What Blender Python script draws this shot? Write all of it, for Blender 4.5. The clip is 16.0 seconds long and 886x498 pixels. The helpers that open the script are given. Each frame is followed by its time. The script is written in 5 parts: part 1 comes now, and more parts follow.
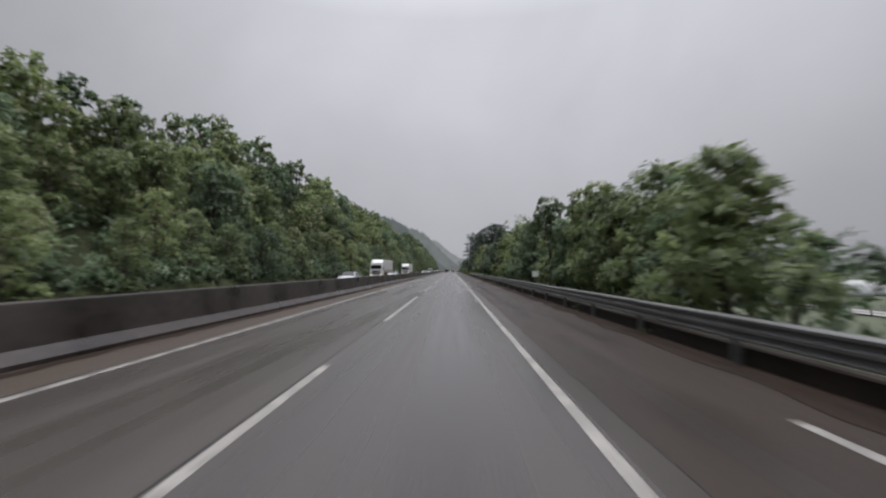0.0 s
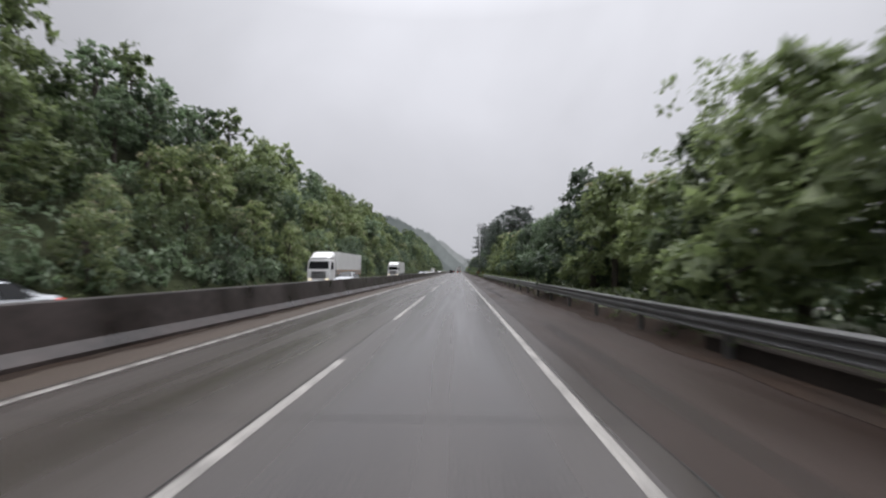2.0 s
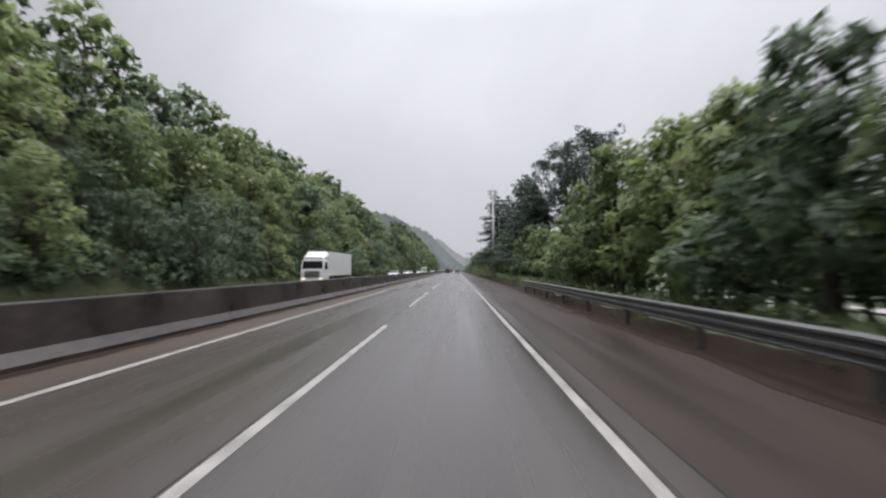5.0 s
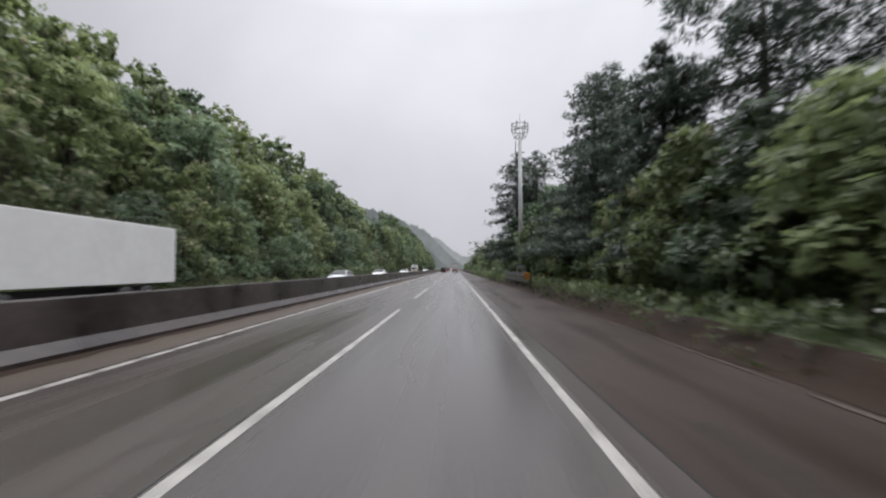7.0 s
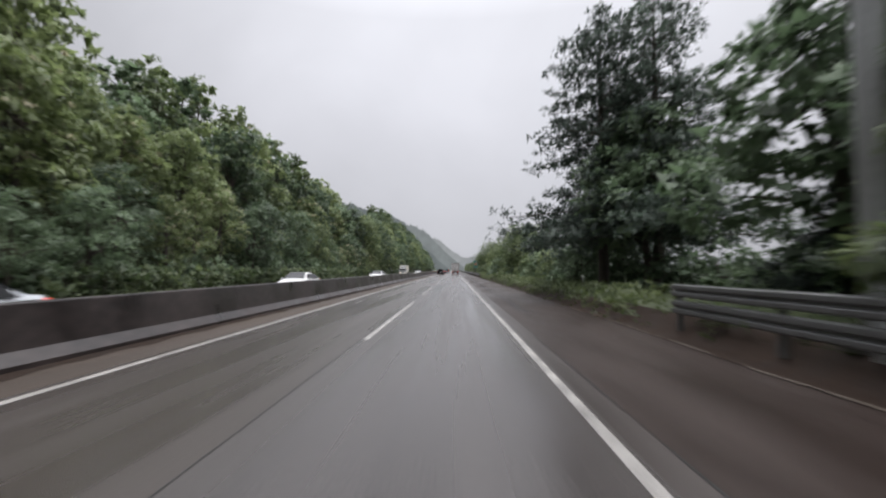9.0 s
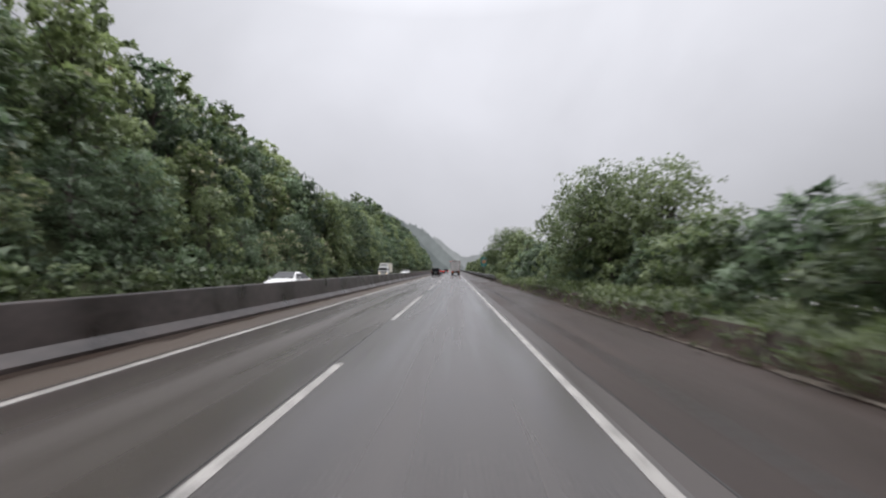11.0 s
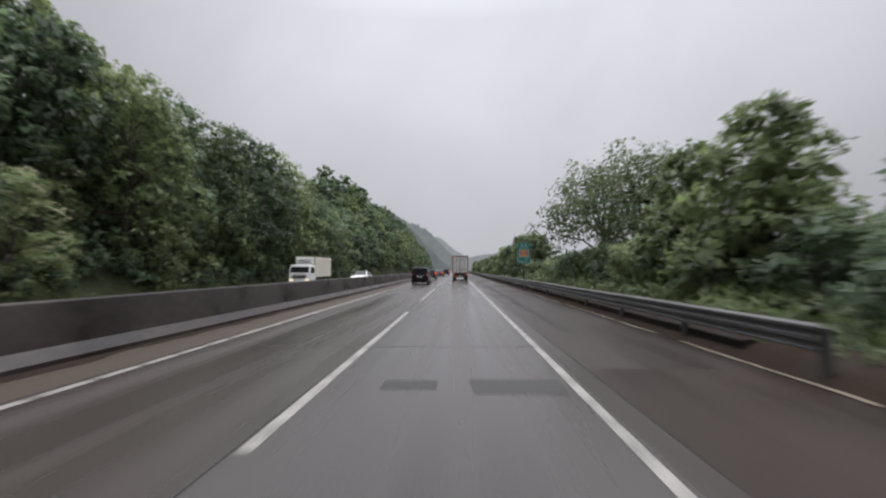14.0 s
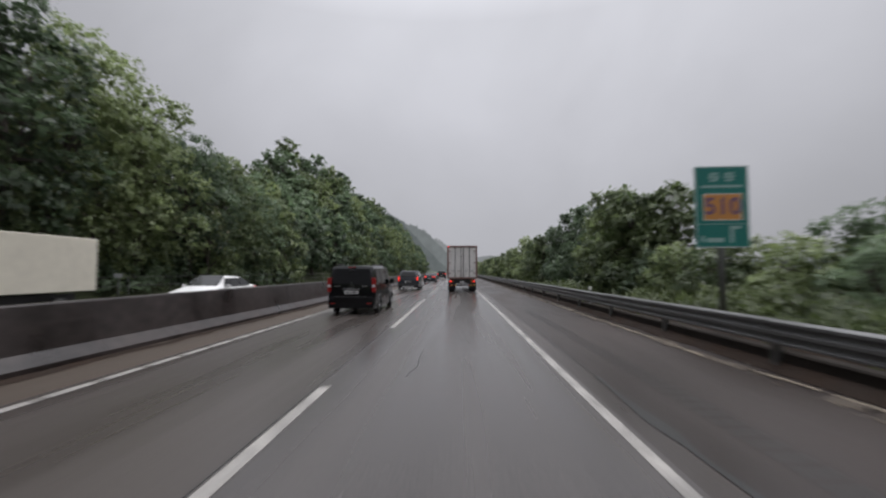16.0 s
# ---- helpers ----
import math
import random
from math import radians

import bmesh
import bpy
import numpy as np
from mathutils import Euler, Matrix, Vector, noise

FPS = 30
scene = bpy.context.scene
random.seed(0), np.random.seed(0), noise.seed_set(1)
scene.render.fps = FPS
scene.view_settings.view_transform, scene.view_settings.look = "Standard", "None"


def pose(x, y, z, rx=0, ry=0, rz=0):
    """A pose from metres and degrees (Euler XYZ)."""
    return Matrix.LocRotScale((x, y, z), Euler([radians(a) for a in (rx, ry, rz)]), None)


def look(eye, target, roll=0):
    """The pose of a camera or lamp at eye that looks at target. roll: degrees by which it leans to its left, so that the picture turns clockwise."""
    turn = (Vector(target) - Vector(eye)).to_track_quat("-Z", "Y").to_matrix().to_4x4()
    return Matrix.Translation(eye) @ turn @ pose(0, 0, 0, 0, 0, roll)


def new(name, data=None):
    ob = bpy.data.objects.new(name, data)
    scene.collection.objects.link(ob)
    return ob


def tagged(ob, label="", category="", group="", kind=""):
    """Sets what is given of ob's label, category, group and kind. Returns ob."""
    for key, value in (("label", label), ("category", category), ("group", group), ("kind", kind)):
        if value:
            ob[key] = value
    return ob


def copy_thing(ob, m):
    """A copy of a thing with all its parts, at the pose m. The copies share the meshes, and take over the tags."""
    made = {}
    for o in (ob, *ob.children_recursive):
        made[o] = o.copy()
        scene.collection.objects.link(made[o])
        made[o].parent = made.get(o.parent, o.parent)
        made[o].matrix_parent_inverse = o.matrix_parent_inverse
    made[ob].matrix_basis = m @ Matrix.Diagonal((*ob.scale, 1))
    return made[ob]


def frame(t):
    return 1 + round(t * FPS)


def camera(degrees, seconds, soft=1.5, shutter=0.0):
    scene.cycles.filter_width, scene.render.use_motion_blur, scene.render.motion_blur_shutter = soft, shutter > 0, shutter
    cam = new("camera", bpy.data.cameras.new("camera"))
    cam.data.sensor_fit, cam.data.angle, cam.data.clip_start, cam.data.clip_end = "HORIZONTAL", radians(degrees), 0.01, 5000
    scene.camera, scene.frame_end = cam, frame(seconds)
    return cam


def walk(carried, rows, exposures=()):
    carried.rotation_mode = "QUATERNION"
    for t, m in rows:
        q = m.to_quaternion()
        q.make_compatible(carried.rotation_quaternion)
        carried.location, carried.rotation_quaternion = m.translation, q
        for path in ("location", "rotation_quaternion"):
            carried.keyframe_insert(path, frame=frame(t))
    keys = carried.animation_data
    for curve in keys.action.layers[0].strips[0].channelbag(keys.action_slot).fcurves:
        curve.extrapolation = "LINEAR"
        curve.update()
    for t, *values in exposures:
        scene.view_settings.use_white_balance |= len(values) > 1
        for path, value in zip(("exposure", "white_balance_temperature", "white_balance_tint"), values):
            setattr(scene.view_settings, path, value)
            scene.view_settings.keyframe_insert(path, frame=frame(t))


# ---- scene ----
cam = camera(90.0, 16.0, soft=2.2, shutter=0.48)
# seconds, x, y, z, pitch, roll, yaw
PATH = [
    (0.0, 0.345, 0.00, 1.67, 2.70, 0.0, 1.24),
    (0.5, 0.365, 10.18, 1.67, 2.71, 0.0, 1.94),
    (1.0, 0.36, 20.13, 1.67, 2.73, 0.0, 2.19),
    (1.5, 0.346, 29.88, 1.67, 2.74, 0.0, 2.08),
    (2.0, 0.320, 39.46, 1.67, 2.76, 0.0, 2.02),
    (2.5, 0.280, 48.89, 1.67, 2.77, 0.0, 2.08),
    (3.0, 0.222, 58.19, 1.67, 2.79, 0.0, 2.22),
    (3.5, 0.185, 67.38, 1.67, 2.79, 0.0, 2.25),
    (4.0, 0.175, 76.49, 1.67, 2.76, 0.0, 2.12),
    (4.5, 0.21, 85.51, 1.67, 2.70, 0.0, 1.94),
    (5.0, 0.25, 94.48, 1.67, 2.65, 0.0, 1.77),
    (5.5, 0.300, 103.40, 1.67, 2.59, 0.0, 1.66),
    (6.0, 0.323, 112.28, 1.67, 2.54, 0.0, 1.56),
    (6.5, 0.347, 121.14, 1.67, 2.50, 0.0, 1.50),
    (7.0, 0.357, 129.97, 1.67, 2.48, 0.0, 1.49),
    (7.5, 0.340, 138.78, 1.67, 2.48, 0.0, 1.45),
    (8.0, 0.310, 147.58, 1.67, 2.51, 0.0, 1.42),
    (8.5, 0.280, 156.36, 1.67, 2.57, 0.0, 1.45),
    (9.0, 0.252, 165.12, 1.67, 2.65, 0.0, 1.49),
    (9.5, 0.229, 173.87, 1.67, 2.68, 0.0, 1.50),
    (10.0, 0.207, 182.59, 1.67, 2.66, 0.0, 1.49),
    (10.5, 0.186, 191.29, 1.67, 2.61, 0.0, 1.47),
    (11.0, 0.164, 199.94, 1.67, 2.57, 0.0, 1.46),
    (11.5, 0.143, 208.55, 1.67, 2.53, 0.0, 1.46),
    (12.0, 0.121, 217.09, 1.67, 2.51, 0.0, 1.48),
    (12.5, 0.112, 225.56, 1.67, 2.54, 0.0, 1.59),
    (13.0, 0.119, 233.94, 1.67, 2.59, 0.0, 1.76),
    (13.5, 0.113, 242.22, 1.67, 2.62, 0.0, 1.85),
    (14.0, 0.097, 250.37, 1.67, 2.64, 0.0, 1.88),
    (14.5, 0.081, 258.38, 1.67, 2.68, 0.0, 1.88),
    (15.0, 0.067, 266.22, 1.67, 2.74, 0.0, 1.84),
    (15.5, 0.053, 273.87, 1.67, 2.81, 0.0, 1.79),
    (16.0, 0.040, 281.32, 1.67, 2.88, 0.0, 1.75),
]
walk(cam, [(t, pose(x, y, z, 90 + p, r, w)) for t, x, y, z, p, r, w in PATH],
     exposures=[(0.0, -0.22), (0.5, -0.14), (1.0, 0.06), (2.0, 0.1), (3.5, 0.15), (4.0, 0.2), (9.5, 0.2), (12.5, 0.08), (13.5, 0.0), (14.5, 0.08), (15.0, 0.08), (15.5, -0.08), (16.0, -0.18)])

# ---- light ----
world = bpy.data.worlds.new("overcast")
scene.world = world
world.use_nodes = True
wn, wl = world.node_tree.nodes, world.node_tree.links
wn.clear()


def wnode(kind, **values):
    n = wn.new(kind)
    for k, v in values.items():
        n.inputs[k].default_value = v
    return n


sky = wn.new("ShaderNodeTexSky")
sky.sky_type, sky.sun_disc = "NISHITA", False
sky.sun_elevation, sky.sun_rotation = radians(72), radians(37)
sky_bw = wn.new("ShaderNodeRGBToBW")
wl.new(sky.outputs[0], sky_bw.inputs[0])
dirs = wn.new("ShaderNodeTexCoord")
split = wn.new("ShaderNodeSeparateXYZ")
wl.new(dirs.outputs["Generated"], split.inputs[0])
# overcast veil: dull at the horizon, bright towards the hidden sun
height = wn.new("ShaderNodeValToRGB")
height.color_ramp.elements[0].position, height.color_ramp.elements[0].color = 0.0, (0.285, 0.288, 0.318, 1)
height.color_ramp.elements[1].position, height.color_ramp.elements[1].color = 1.0, (2.5, 2.54, 2.74, 1)
for at, c in ((0.1, (0.305, 0.309, 0.340, 1)), (0.3, (0.372, 0.376, 0.412, 1)), (0.5, (0.425, 0.430, 0.468, 1)), (0.62, (0.68, 0.689, 0.745, 1)), (0.78, (1.7, 1.72, 1.86, 1))):
    e = height.color_ramp.elements.new(at)
    e.color = c
wl.new(split.outputs["Z"], height.inputs[0])
clouds = wnode("ShaderNodeTexNoise", Scale=1.7, Detail=5.0, Roughness=0.5, Distortion=0.3)
wl.new(dirs.outputs["Generated"], clouds.inputs["Vector"])
shade = wn.new("ShaderNodeMapRange")
shade.inputs["From Min"].default_value, shade.inputs["From Max"].default_value = 0.3, 0.7
shade.inputs["To Min"].default_value, shade.inputs["To Max"].default_value = 0.84, 1.10
wl.new(clouds.outputs["Fac"], shade.inputs["Value"])
# glow of the hidden sun through the cloud
toward = wn.new("ShaderNodeVectorMath")
toward.operation = "DOT_PRODUCT"
toward.inputs[1].default_value = Vector((0.10, 0.80, 0.60)).normalized()
wl.new(dirs.outputs["Generated"], toward.inputs[0])
glow = wn.new("ShaderNodeMapRange")
glow.interpolation_type = "SMOOTHERSTEP"
glow.inputs["From Min"].default_value, glow.inputs["From Max"].default_value = 0.55, 1.0
glow.inputs["To Min"].default_value, glow.inputs["To Max"].default_value = 1.0, 1.5
wl.new(toward.outputs["Value"], glow.inputs["Value"])
bright = wn.new("ShaderNodeMath")
bright.operation = "MULTIPLY"
wl.new(shade.outputs["Result"], bright.inputs[0])
wl.new(glow.outputs["Result"], bright.inputs[1])
mul = wn.new("ShaderNodeVectorMath")
mul.operation = "SCALE"
wl.new(height.outputs["Color"], mul.inputs[0])
wl.new(bright.outputs[0], mul.inputs["Scale"])
bg_cloud = wnode("ShaderNodeBackground", Strength=1.0)
wl.new(mul.outputs[0], bg_cloud.inputs["Color"])
bg_sky = wnode("ShaderNodeBackground", Strength=0.02)
wl.new(sky_bw.outputs[0], bg_sky.inputs["Color"])
both = wn.new("ShaderNodeAddShader")
wl.new(bg_cloud.outputs[0], both.inputs[0])
wl.new(bg_sky.outputs[0], both.inputs[1])
out = wn.new("ShaderNodeOutputWorld")
wl.new(both.outputs[0], out.inputs["Surface"])

sun_data = bpy.data.lights.new("sun", "SUN")
sun_data.energy, sun_data.angle, sun_data.color = 1.5, radians(40), (1.0, 0.98, 0.95)
sun = new("sun", sun_data)
sun.matrix_world = look((18, 24, 95), (0, 0, 0))


# ---- materials ----
def material(name, color, rough=0.6, metal=0.0, vary=0.25, grain=6.0, patch=0.5, bump=0.2, spec=0.5, tint=None, coords="Object", island=0.0, obj=0.0, translucent=0.0, emit=None, coat=0.0, coat_rough=0.06, rough_vary=0.0, stretch=None, span=(0.3, 0.7)):
    """A surface with grain and blotches: two scales of noise on colour, roughness and relief."""
    m = bpy.data.materials.new(name)
    m.use_nodes = True
    nt = m.node_tree
    N, L = nt.nodes, nt.links
    b = N["Principled BSDF"]
    b.inputs["Roughness"].default_value, b.inputs["Metallic"].default_value = rough, metal
    b.inputs["Specular IOR Level"].default_value = spec
    b.inputs["Coat Weight"].default_value = coat
    b.inputs["Coat Roughness"].default_value = coat_rough
    tc = N.new("ShaderNodeTexCoord")
    fine, broad = N.new("ShaderNodeTexNoise"), N.new("ShaderNodeTexNoise")
    fine.inputs["Scale"].default_value, fine.inputs["Detail"].default_value = grain, 6
    broad.inputs["Scale"].default_value, broad.inputs["Detail"].default_value = patch, 4
    L.new(tc.outputs[coords], fine.inputs["Vector"])
    if stretch:
        lay = N.new("ShaderNodeMapping")
        lay.inputs["Scale"].default_value = stretch
        L.new(tc.outputs[coords], lay.inputs["Vector"])
        L.new(lay.outputs[0], broad.inputs["Vector"])
    else:
        L.new(tc.outputs[coords], broad.inputs["Vector"])
    add = N.new("ShaderNodeMath")
    add.operation = "MULTIPLY_ADD"
    L.new(fine.outputs["Fac"], add.inputs[0])
    add.inputs[1].default_value = 0.5
    half = N.new("ShaderNodeMath")
    half.operation = "MULTIPLY"
    L.new(broad.outputs["Fac"], half.inputs[0])
    half.inputs[1].default_value = 0.5
    L.new(half.outputs[0], add.inputs[2])
    drive = add.outputs[0]
    for amount, node, sock in ((island, "ShaderNodeNewGeometry", "Random Per Island"), (obj, "ShaderNodeObjectInfo", "Random")):
        if amount:
            g = N.new(node)
            a = N.new("ShaderNodeMath")
            a.operation = "MULTIPLY_ADD"
            L.new(g.outputs[sock], a.inputs[0])
            a.inputs[1].default_value = amount
            s = N.new("ShaderNodeMath")
            s.operation = "ADD"
            L.new(drive, s.inputs[0])
            s.inputs[1].default_value = -amount / 2
            L.new(s.outputs[0], a.inputs[2])
            drive = a.outputs[0]
    ramp = N.new("ShaderNodeValToRGB")
    lo = tuple(max(0.0, c * (1 - vary)) for c in color)
    hi = tuple(min(1.0, c * (1 + vary)) for c in (tint or color))
    ramp.color_ramp.elements[0].position, ramp.color_ramp.elements[0].color = span[0], (*lo, 1)
    ramp.color_ramp.elements[1].position, ramp.color_ramp.elements[1].color = span[1], (*hi, 1)
    L.new(drive, ramp.inputs[0])
    L.new(ramp.outputs[0], b.inputs["Base Color"])
    if rough_vary:
        r = N.new("ShaderNodeMapRange")
        r.inputs["From Min"].default_value, r.inputs["From Max"].default_value = 0.3, 0.7
        r.inputs["To Min"].default_value, r.inputs["To Max"].default_value = max(0.02, rough - rough_vary), min(1, rough + rough_vary)
        L.new(broad.outputs["Fac"], r.inputs["Value"])
        L.new(r.outputs[0], b.inputs["Roughness"])
    if bump:
        bp = N.new("ShaderNodeBump")
        bp.inputs["Strength"].default_value, bp.inputs["Distance"].default_value = bump, 0.02
        L.new(fine.outputs["Fac"], bp.inputs["Height"])
        L.new(bp.outputs[0], b.inputs["Normal"])
    if emit:
        b.inputs["Emission Color"].default_value, b.inputs["Emission Strength"].default_value = (*emit[0], 1), emit[1]
    if translucent:
        t = N.new("ShaderNodeBsdfTranslucent")
        L.new(ramp.outputs[0], t.inputs["Color"])
        mix = N.new("ShaderNodeMixShader")
        mix.inputs[0].default_value = translucent
        L.new(b.outputs[0], mix.inputs[1])
        L.new(t.outputs[0], mix.inputs[2])
        L.new(mix.outputs[0], N["Material Output"].inputs["Surface"])
    return m


M = {}
M["lane"] = material("wet_concrete_pavement", (0.054, 0.048, 0.0455), 0.25, vary=0.34, grain=26, patch=1.0, bump=0.10, rough_vary=0.14, stretch=(1.3, 0.035, 1))
M["lane_brown"] = material("wet_brownish_concrete", (0.047, 0.0395, 0.0355), 0.28, vary=0.34, grain=26, patch=1.0, bump=0.10, rough_vary=0.12, stretch=(1.1, 0.04, 1))
M["shoulder"] = material("wet_asphalt_shoulder", (0.0225, 0.0136, 0.0105), 0.5, vary=0.45, grain=34, patch=0.7, bump=0.2, spec=0.27, rough_vary=0.16, stretch=(1.0, 0.18, 1))
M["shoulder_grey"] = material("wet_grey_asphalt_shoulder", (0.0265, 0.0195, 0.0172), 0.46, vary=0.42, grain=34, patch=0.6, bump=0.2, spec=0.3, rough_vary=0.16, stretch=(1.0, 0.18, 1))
M["margin"] = material("dull_wet_concrete_margin", (0.040, 0.0325, 0.0295), 0.36, vary=0.38, grain=26, patch=0.9, bump=0.12, spec=0.4, rough_vary=0.12, stretch=(1.2, 0.1, 1))
M["dirt"] = material("wet_brown_dirt", (0.0235, 0.0148, 0.0105), 0.85, spec=0.15, vary=0.45, grain=14, patch=0.9, bump=0.5, rough_vary=0.15)
M["sand"] = material("sandy_wet_asphalt", (0.046, 0.033, 0.0235), 0.62, vary=0.4, grain=22, patch=0.8, bump=0.25, spec=0.3, rough_vary=0.12, stretch=(1.0, 0.12, 1))
M["straw"] = material("pale_dry_grass_debris", (0.064, 0.050, 0.037), 0.85, vary=0.4, grain=20, patch=1.5, bump=0.4)
M["straw_pale"] = material("pale_wet_sand_and_straw", (0.15, 0.122, 0.09), 0.8, vary=0.45, grain=16, patch=2.5, bump=0.4)
M["paint"] = material("worn_white_road_paint", (0.215, 0.203, 0.19), 0.45, vary=0.5, grain=22, patch=1.6, bump=0.15, span=(0.36, 0.58))
M["seal"] = material("black_joint_sealant", (0.014, 0.0135, 0.013), 0.35, vary=0.3, grain=20)
M["patch"] = material("dark_asphalt_patch", (0.020, 0.018, 0.017), 0.5, vary=0.3, grain=30)
M["barrier"] = material("stained_wet_concrete_barrier", (0.036, 0.0275, 0.0258), 0.4, vary=0.5, grain=5, patch=0.9, bump=0.3, rough_vary=0.14, stretch=(1.0, 0.7, 0.45), span=(0.4, 0.62))
M["ground"] = material("wet_grass_ground", (0.032, 0.046, 0.018), 0.7, vary=0.5, grain=3, patch=0.15, bump=0.6, tint=(0.052, 0.066, 0.026))
M["litter"] = material("wet_leaf_litter", (0.022, 0.026, 0.014), 0.95, spec=0.1, vary=0.5, grain=5, patch=0.4, bump=0.7, tint=(0.034, 0.04, 0.02))
M["steel"] = material("galvanised_steel", (0.135, 0.135, 0.134), 0.38, metal=0.55, vary=0.25, grain=9, patch=1.5, bump=0.06)
M["steel_dark"] = material("weathered_steel_post", (0.13, 0.13, 0.128), 0.5, metal=0.6, vary=0.3, grain=9)
M["bark"] = material("wet_bark", (0.055, 0.042, 0.034), 0.7, vary=0.4, grain=12, bump=0.8)
LEAF = dict(rough=0.6, grain=1.2, patch=0.25, bump=0.0, island=0.12, obj=0.35, translucent=0.48, spec=0.7, coat=0.3, coat_rough=0.6)
M["leaf_oak"] = material("broadleaf_foliage", (0.112, 0.166, 0.066), vary=0.42, tint=(0.186, 0.228, 0.100), **LEAF)
M["leaf_fresh"] = material("fresh_green_foliage", (0.142, 0.194, 0.068), vary=0.4, tint=(0.205, 0.250, 0.104), **LEAF)
M["leaf_dark"] = material("dark_green_foliage", (0.086, 0.136, 0.070), vary=0.45, tint=(0.135, 0.188, 0.106), **LEAF)
M["leaf_bloom"] = material("pale_catkin_clusters", (0.34, 0.315, 0.185), vary=0.3, tint=(0.46, 0.42, 0.28), **LEAF)
M["needle"] = material("blue_green_needles", (0.046, 0.070, 0.055), vary=0.45, tint=(0.078, 0.106, 0.078), **LEAF)
M["grass"] = material("wet_grass_blades", (0.070, 0.110, 0.034), vary=0.5, tint=(0.12, 0.15, 0.055), **LEAF)


# ---- mesh tools ----
def mesh_from(name, verts, faces, mat, smooth=False):
    me = bpy.data.meshes.new(name)
    me.from_pydata([tuple(v) for v in verts], [], [tuple(f) for f in faces])
    me.materials.append(mat)
    if smooth:
        me.polygons.foreach_set("use_smooth", [True] * len(me.polygons))
    me.update()
    return me


def piece(name, me, parent=None, m=None, label=""):
    ob = new(name, me)
    if parent:
        ob.parent = parent
    if m is not None:
        ob.matrix_basis = m
    return tagged(ob, label)


def part(name, bm, mat, parent=None, label="", smooth=False):
    me = bpy.data.meshes.new(name)
    bm.to_mesh(me)
    bm.free()
    me.materials.append(mat)
    if smooth:
        me.polygons.foreach_set("use_smooth", [True] * len(me.polygons))
    return piece(name, me, parent, None, label)


def root(name, m=None):
    ob = new(name)
    ob.empty_display_size = 0.2
    if m is not None:
        ob.matrix_basis = m
    return ob


def add_box(bm, x0, x1, y0, y1, z0, z1, bevel=0.0, m=None):
    vs = [bm.verts.new(p) for p in ((x0, y0, z0), (x1, y0, z0), (x1, y1, z0), (x0, y1, z0), (x0, y0, z1), (x1, y0, z1), (x1, y1, z1), (x0, y1, z1))]
    fs = [bm.faces.new([vs[i] for i in f]) for f in ((3, 2, 1, 0), (4, 5, 6, 7), (0, 1, 5, 4), (1, 2, 6, 5), (2, 3, 7, 6), (3, 0, 4, 7))]
    if bevel:
        edges = list({e for f in fs for e in f.edges})
        r = bmesh.ops.bevel(bm, geom=edges, offset=bevel, segments=2, affect="EDGES", profile=0.6)
        vs = list({v for f in r["faces"] for v in f.verts} | {v for v in vs if v.is_valid})
    if m is not None:
        for v in vs:
            v.co = m @ v.co
    return vs


def box(x0, x1, y0, y1, z0, z1, bevel=0.0):
    bm = bmesh.new()
    add_box(bm, x0, x1, y0, y1, z0, z1, bevel)
    return bm


def add_tube(bm, a, b, r0, r1, sides=8, caps=True):
    a, b = Vector(a), Vector(b)
    q = (b - a).to_track_quat("Z", "Y")
    rings = []
    for c, r in ((a, r0), (b, r1)):
        rings.append([bm.verts.new(c + q @ Vector((r * math.cos(2 * math.pi * i / sides), r * math.sin(2 * math.pi * i / sides), 0))) for i in range(sides)])
    for i in range(sides):
        bm.faces.new((rings[0][i], rings[0][(i + 1) % sides], rings[1][(i + 1) % sides], rings[1][i]))
    if caps:
        bm.faces.new(rings[0][::-1])
        bm.faces.new(rings[1])


def tube(a, b, r0, r1=None, sides=10):
    bm = bmesh.new()
    add_tube(bm, a, b, r0, r0 if r1 is None else r1, sides)
    return bm


def add_ring(bm, m, R, r, across=(1.0, 1.0), start=0.0, end=2 * math.pi, steps=20, sides=6):
    """A bent tube in the plane z = 0 of m, closed when it goes all the way round."""
    closed = end - start > 6.28
    n = steps if closed else steps + 1
    rows = []
    for i in range(n):
        a = start + (end - start) * i / steps
        c, s = math.cos(a), math.sin(a)
        rows.append([bm.verts.new(m @ Vector((across[0] * R * c + r * math.cos(b) * c, across[1] * R * s + r * math.cos(b) * s, r * math.sin(b)))) for b in (2 * math.pi * k / sides for k in range(sides))])
    for i in range(n if closed else n - 1):
        a, b = rows[i], rows[(i + 1) % n]
        for k in range(sides):
            bm.faces.new((a[k], b[k], b[(k + 1) % sides], a[(k + 1) % sides]))


def extrude_profile(profile, y0, y1, closed=True):
    """Mesh data of a profile of (x, z) drawn along y."""
    n = len(profile)
    verts = [(x, y, z) for y in (y0, y1) for x, z in profile]
    faces = [(i, (i + 1) % n, n + (i + 1) % n, n + i) for i in range(n if closed else n - 1)]
    if closed:
        faces += [tuple(range(n))[::-1], tuple(range(n, 2 * n))]
    return verts, faces


# ---- the ground ----
def smooth(a, b, x):
    u = min(1.0, max(0.0, (x - a) / (b - a)))
    return u * u * (3 - 2 * u)


def slope_left(y):
    return (0.54 + 0.35 * smooth(15, 80, y) - 0.48 * smooth(284, 326, y) + 0.74 * smooth(345, 405, y)) * (1 - smooth(600, 660, y))


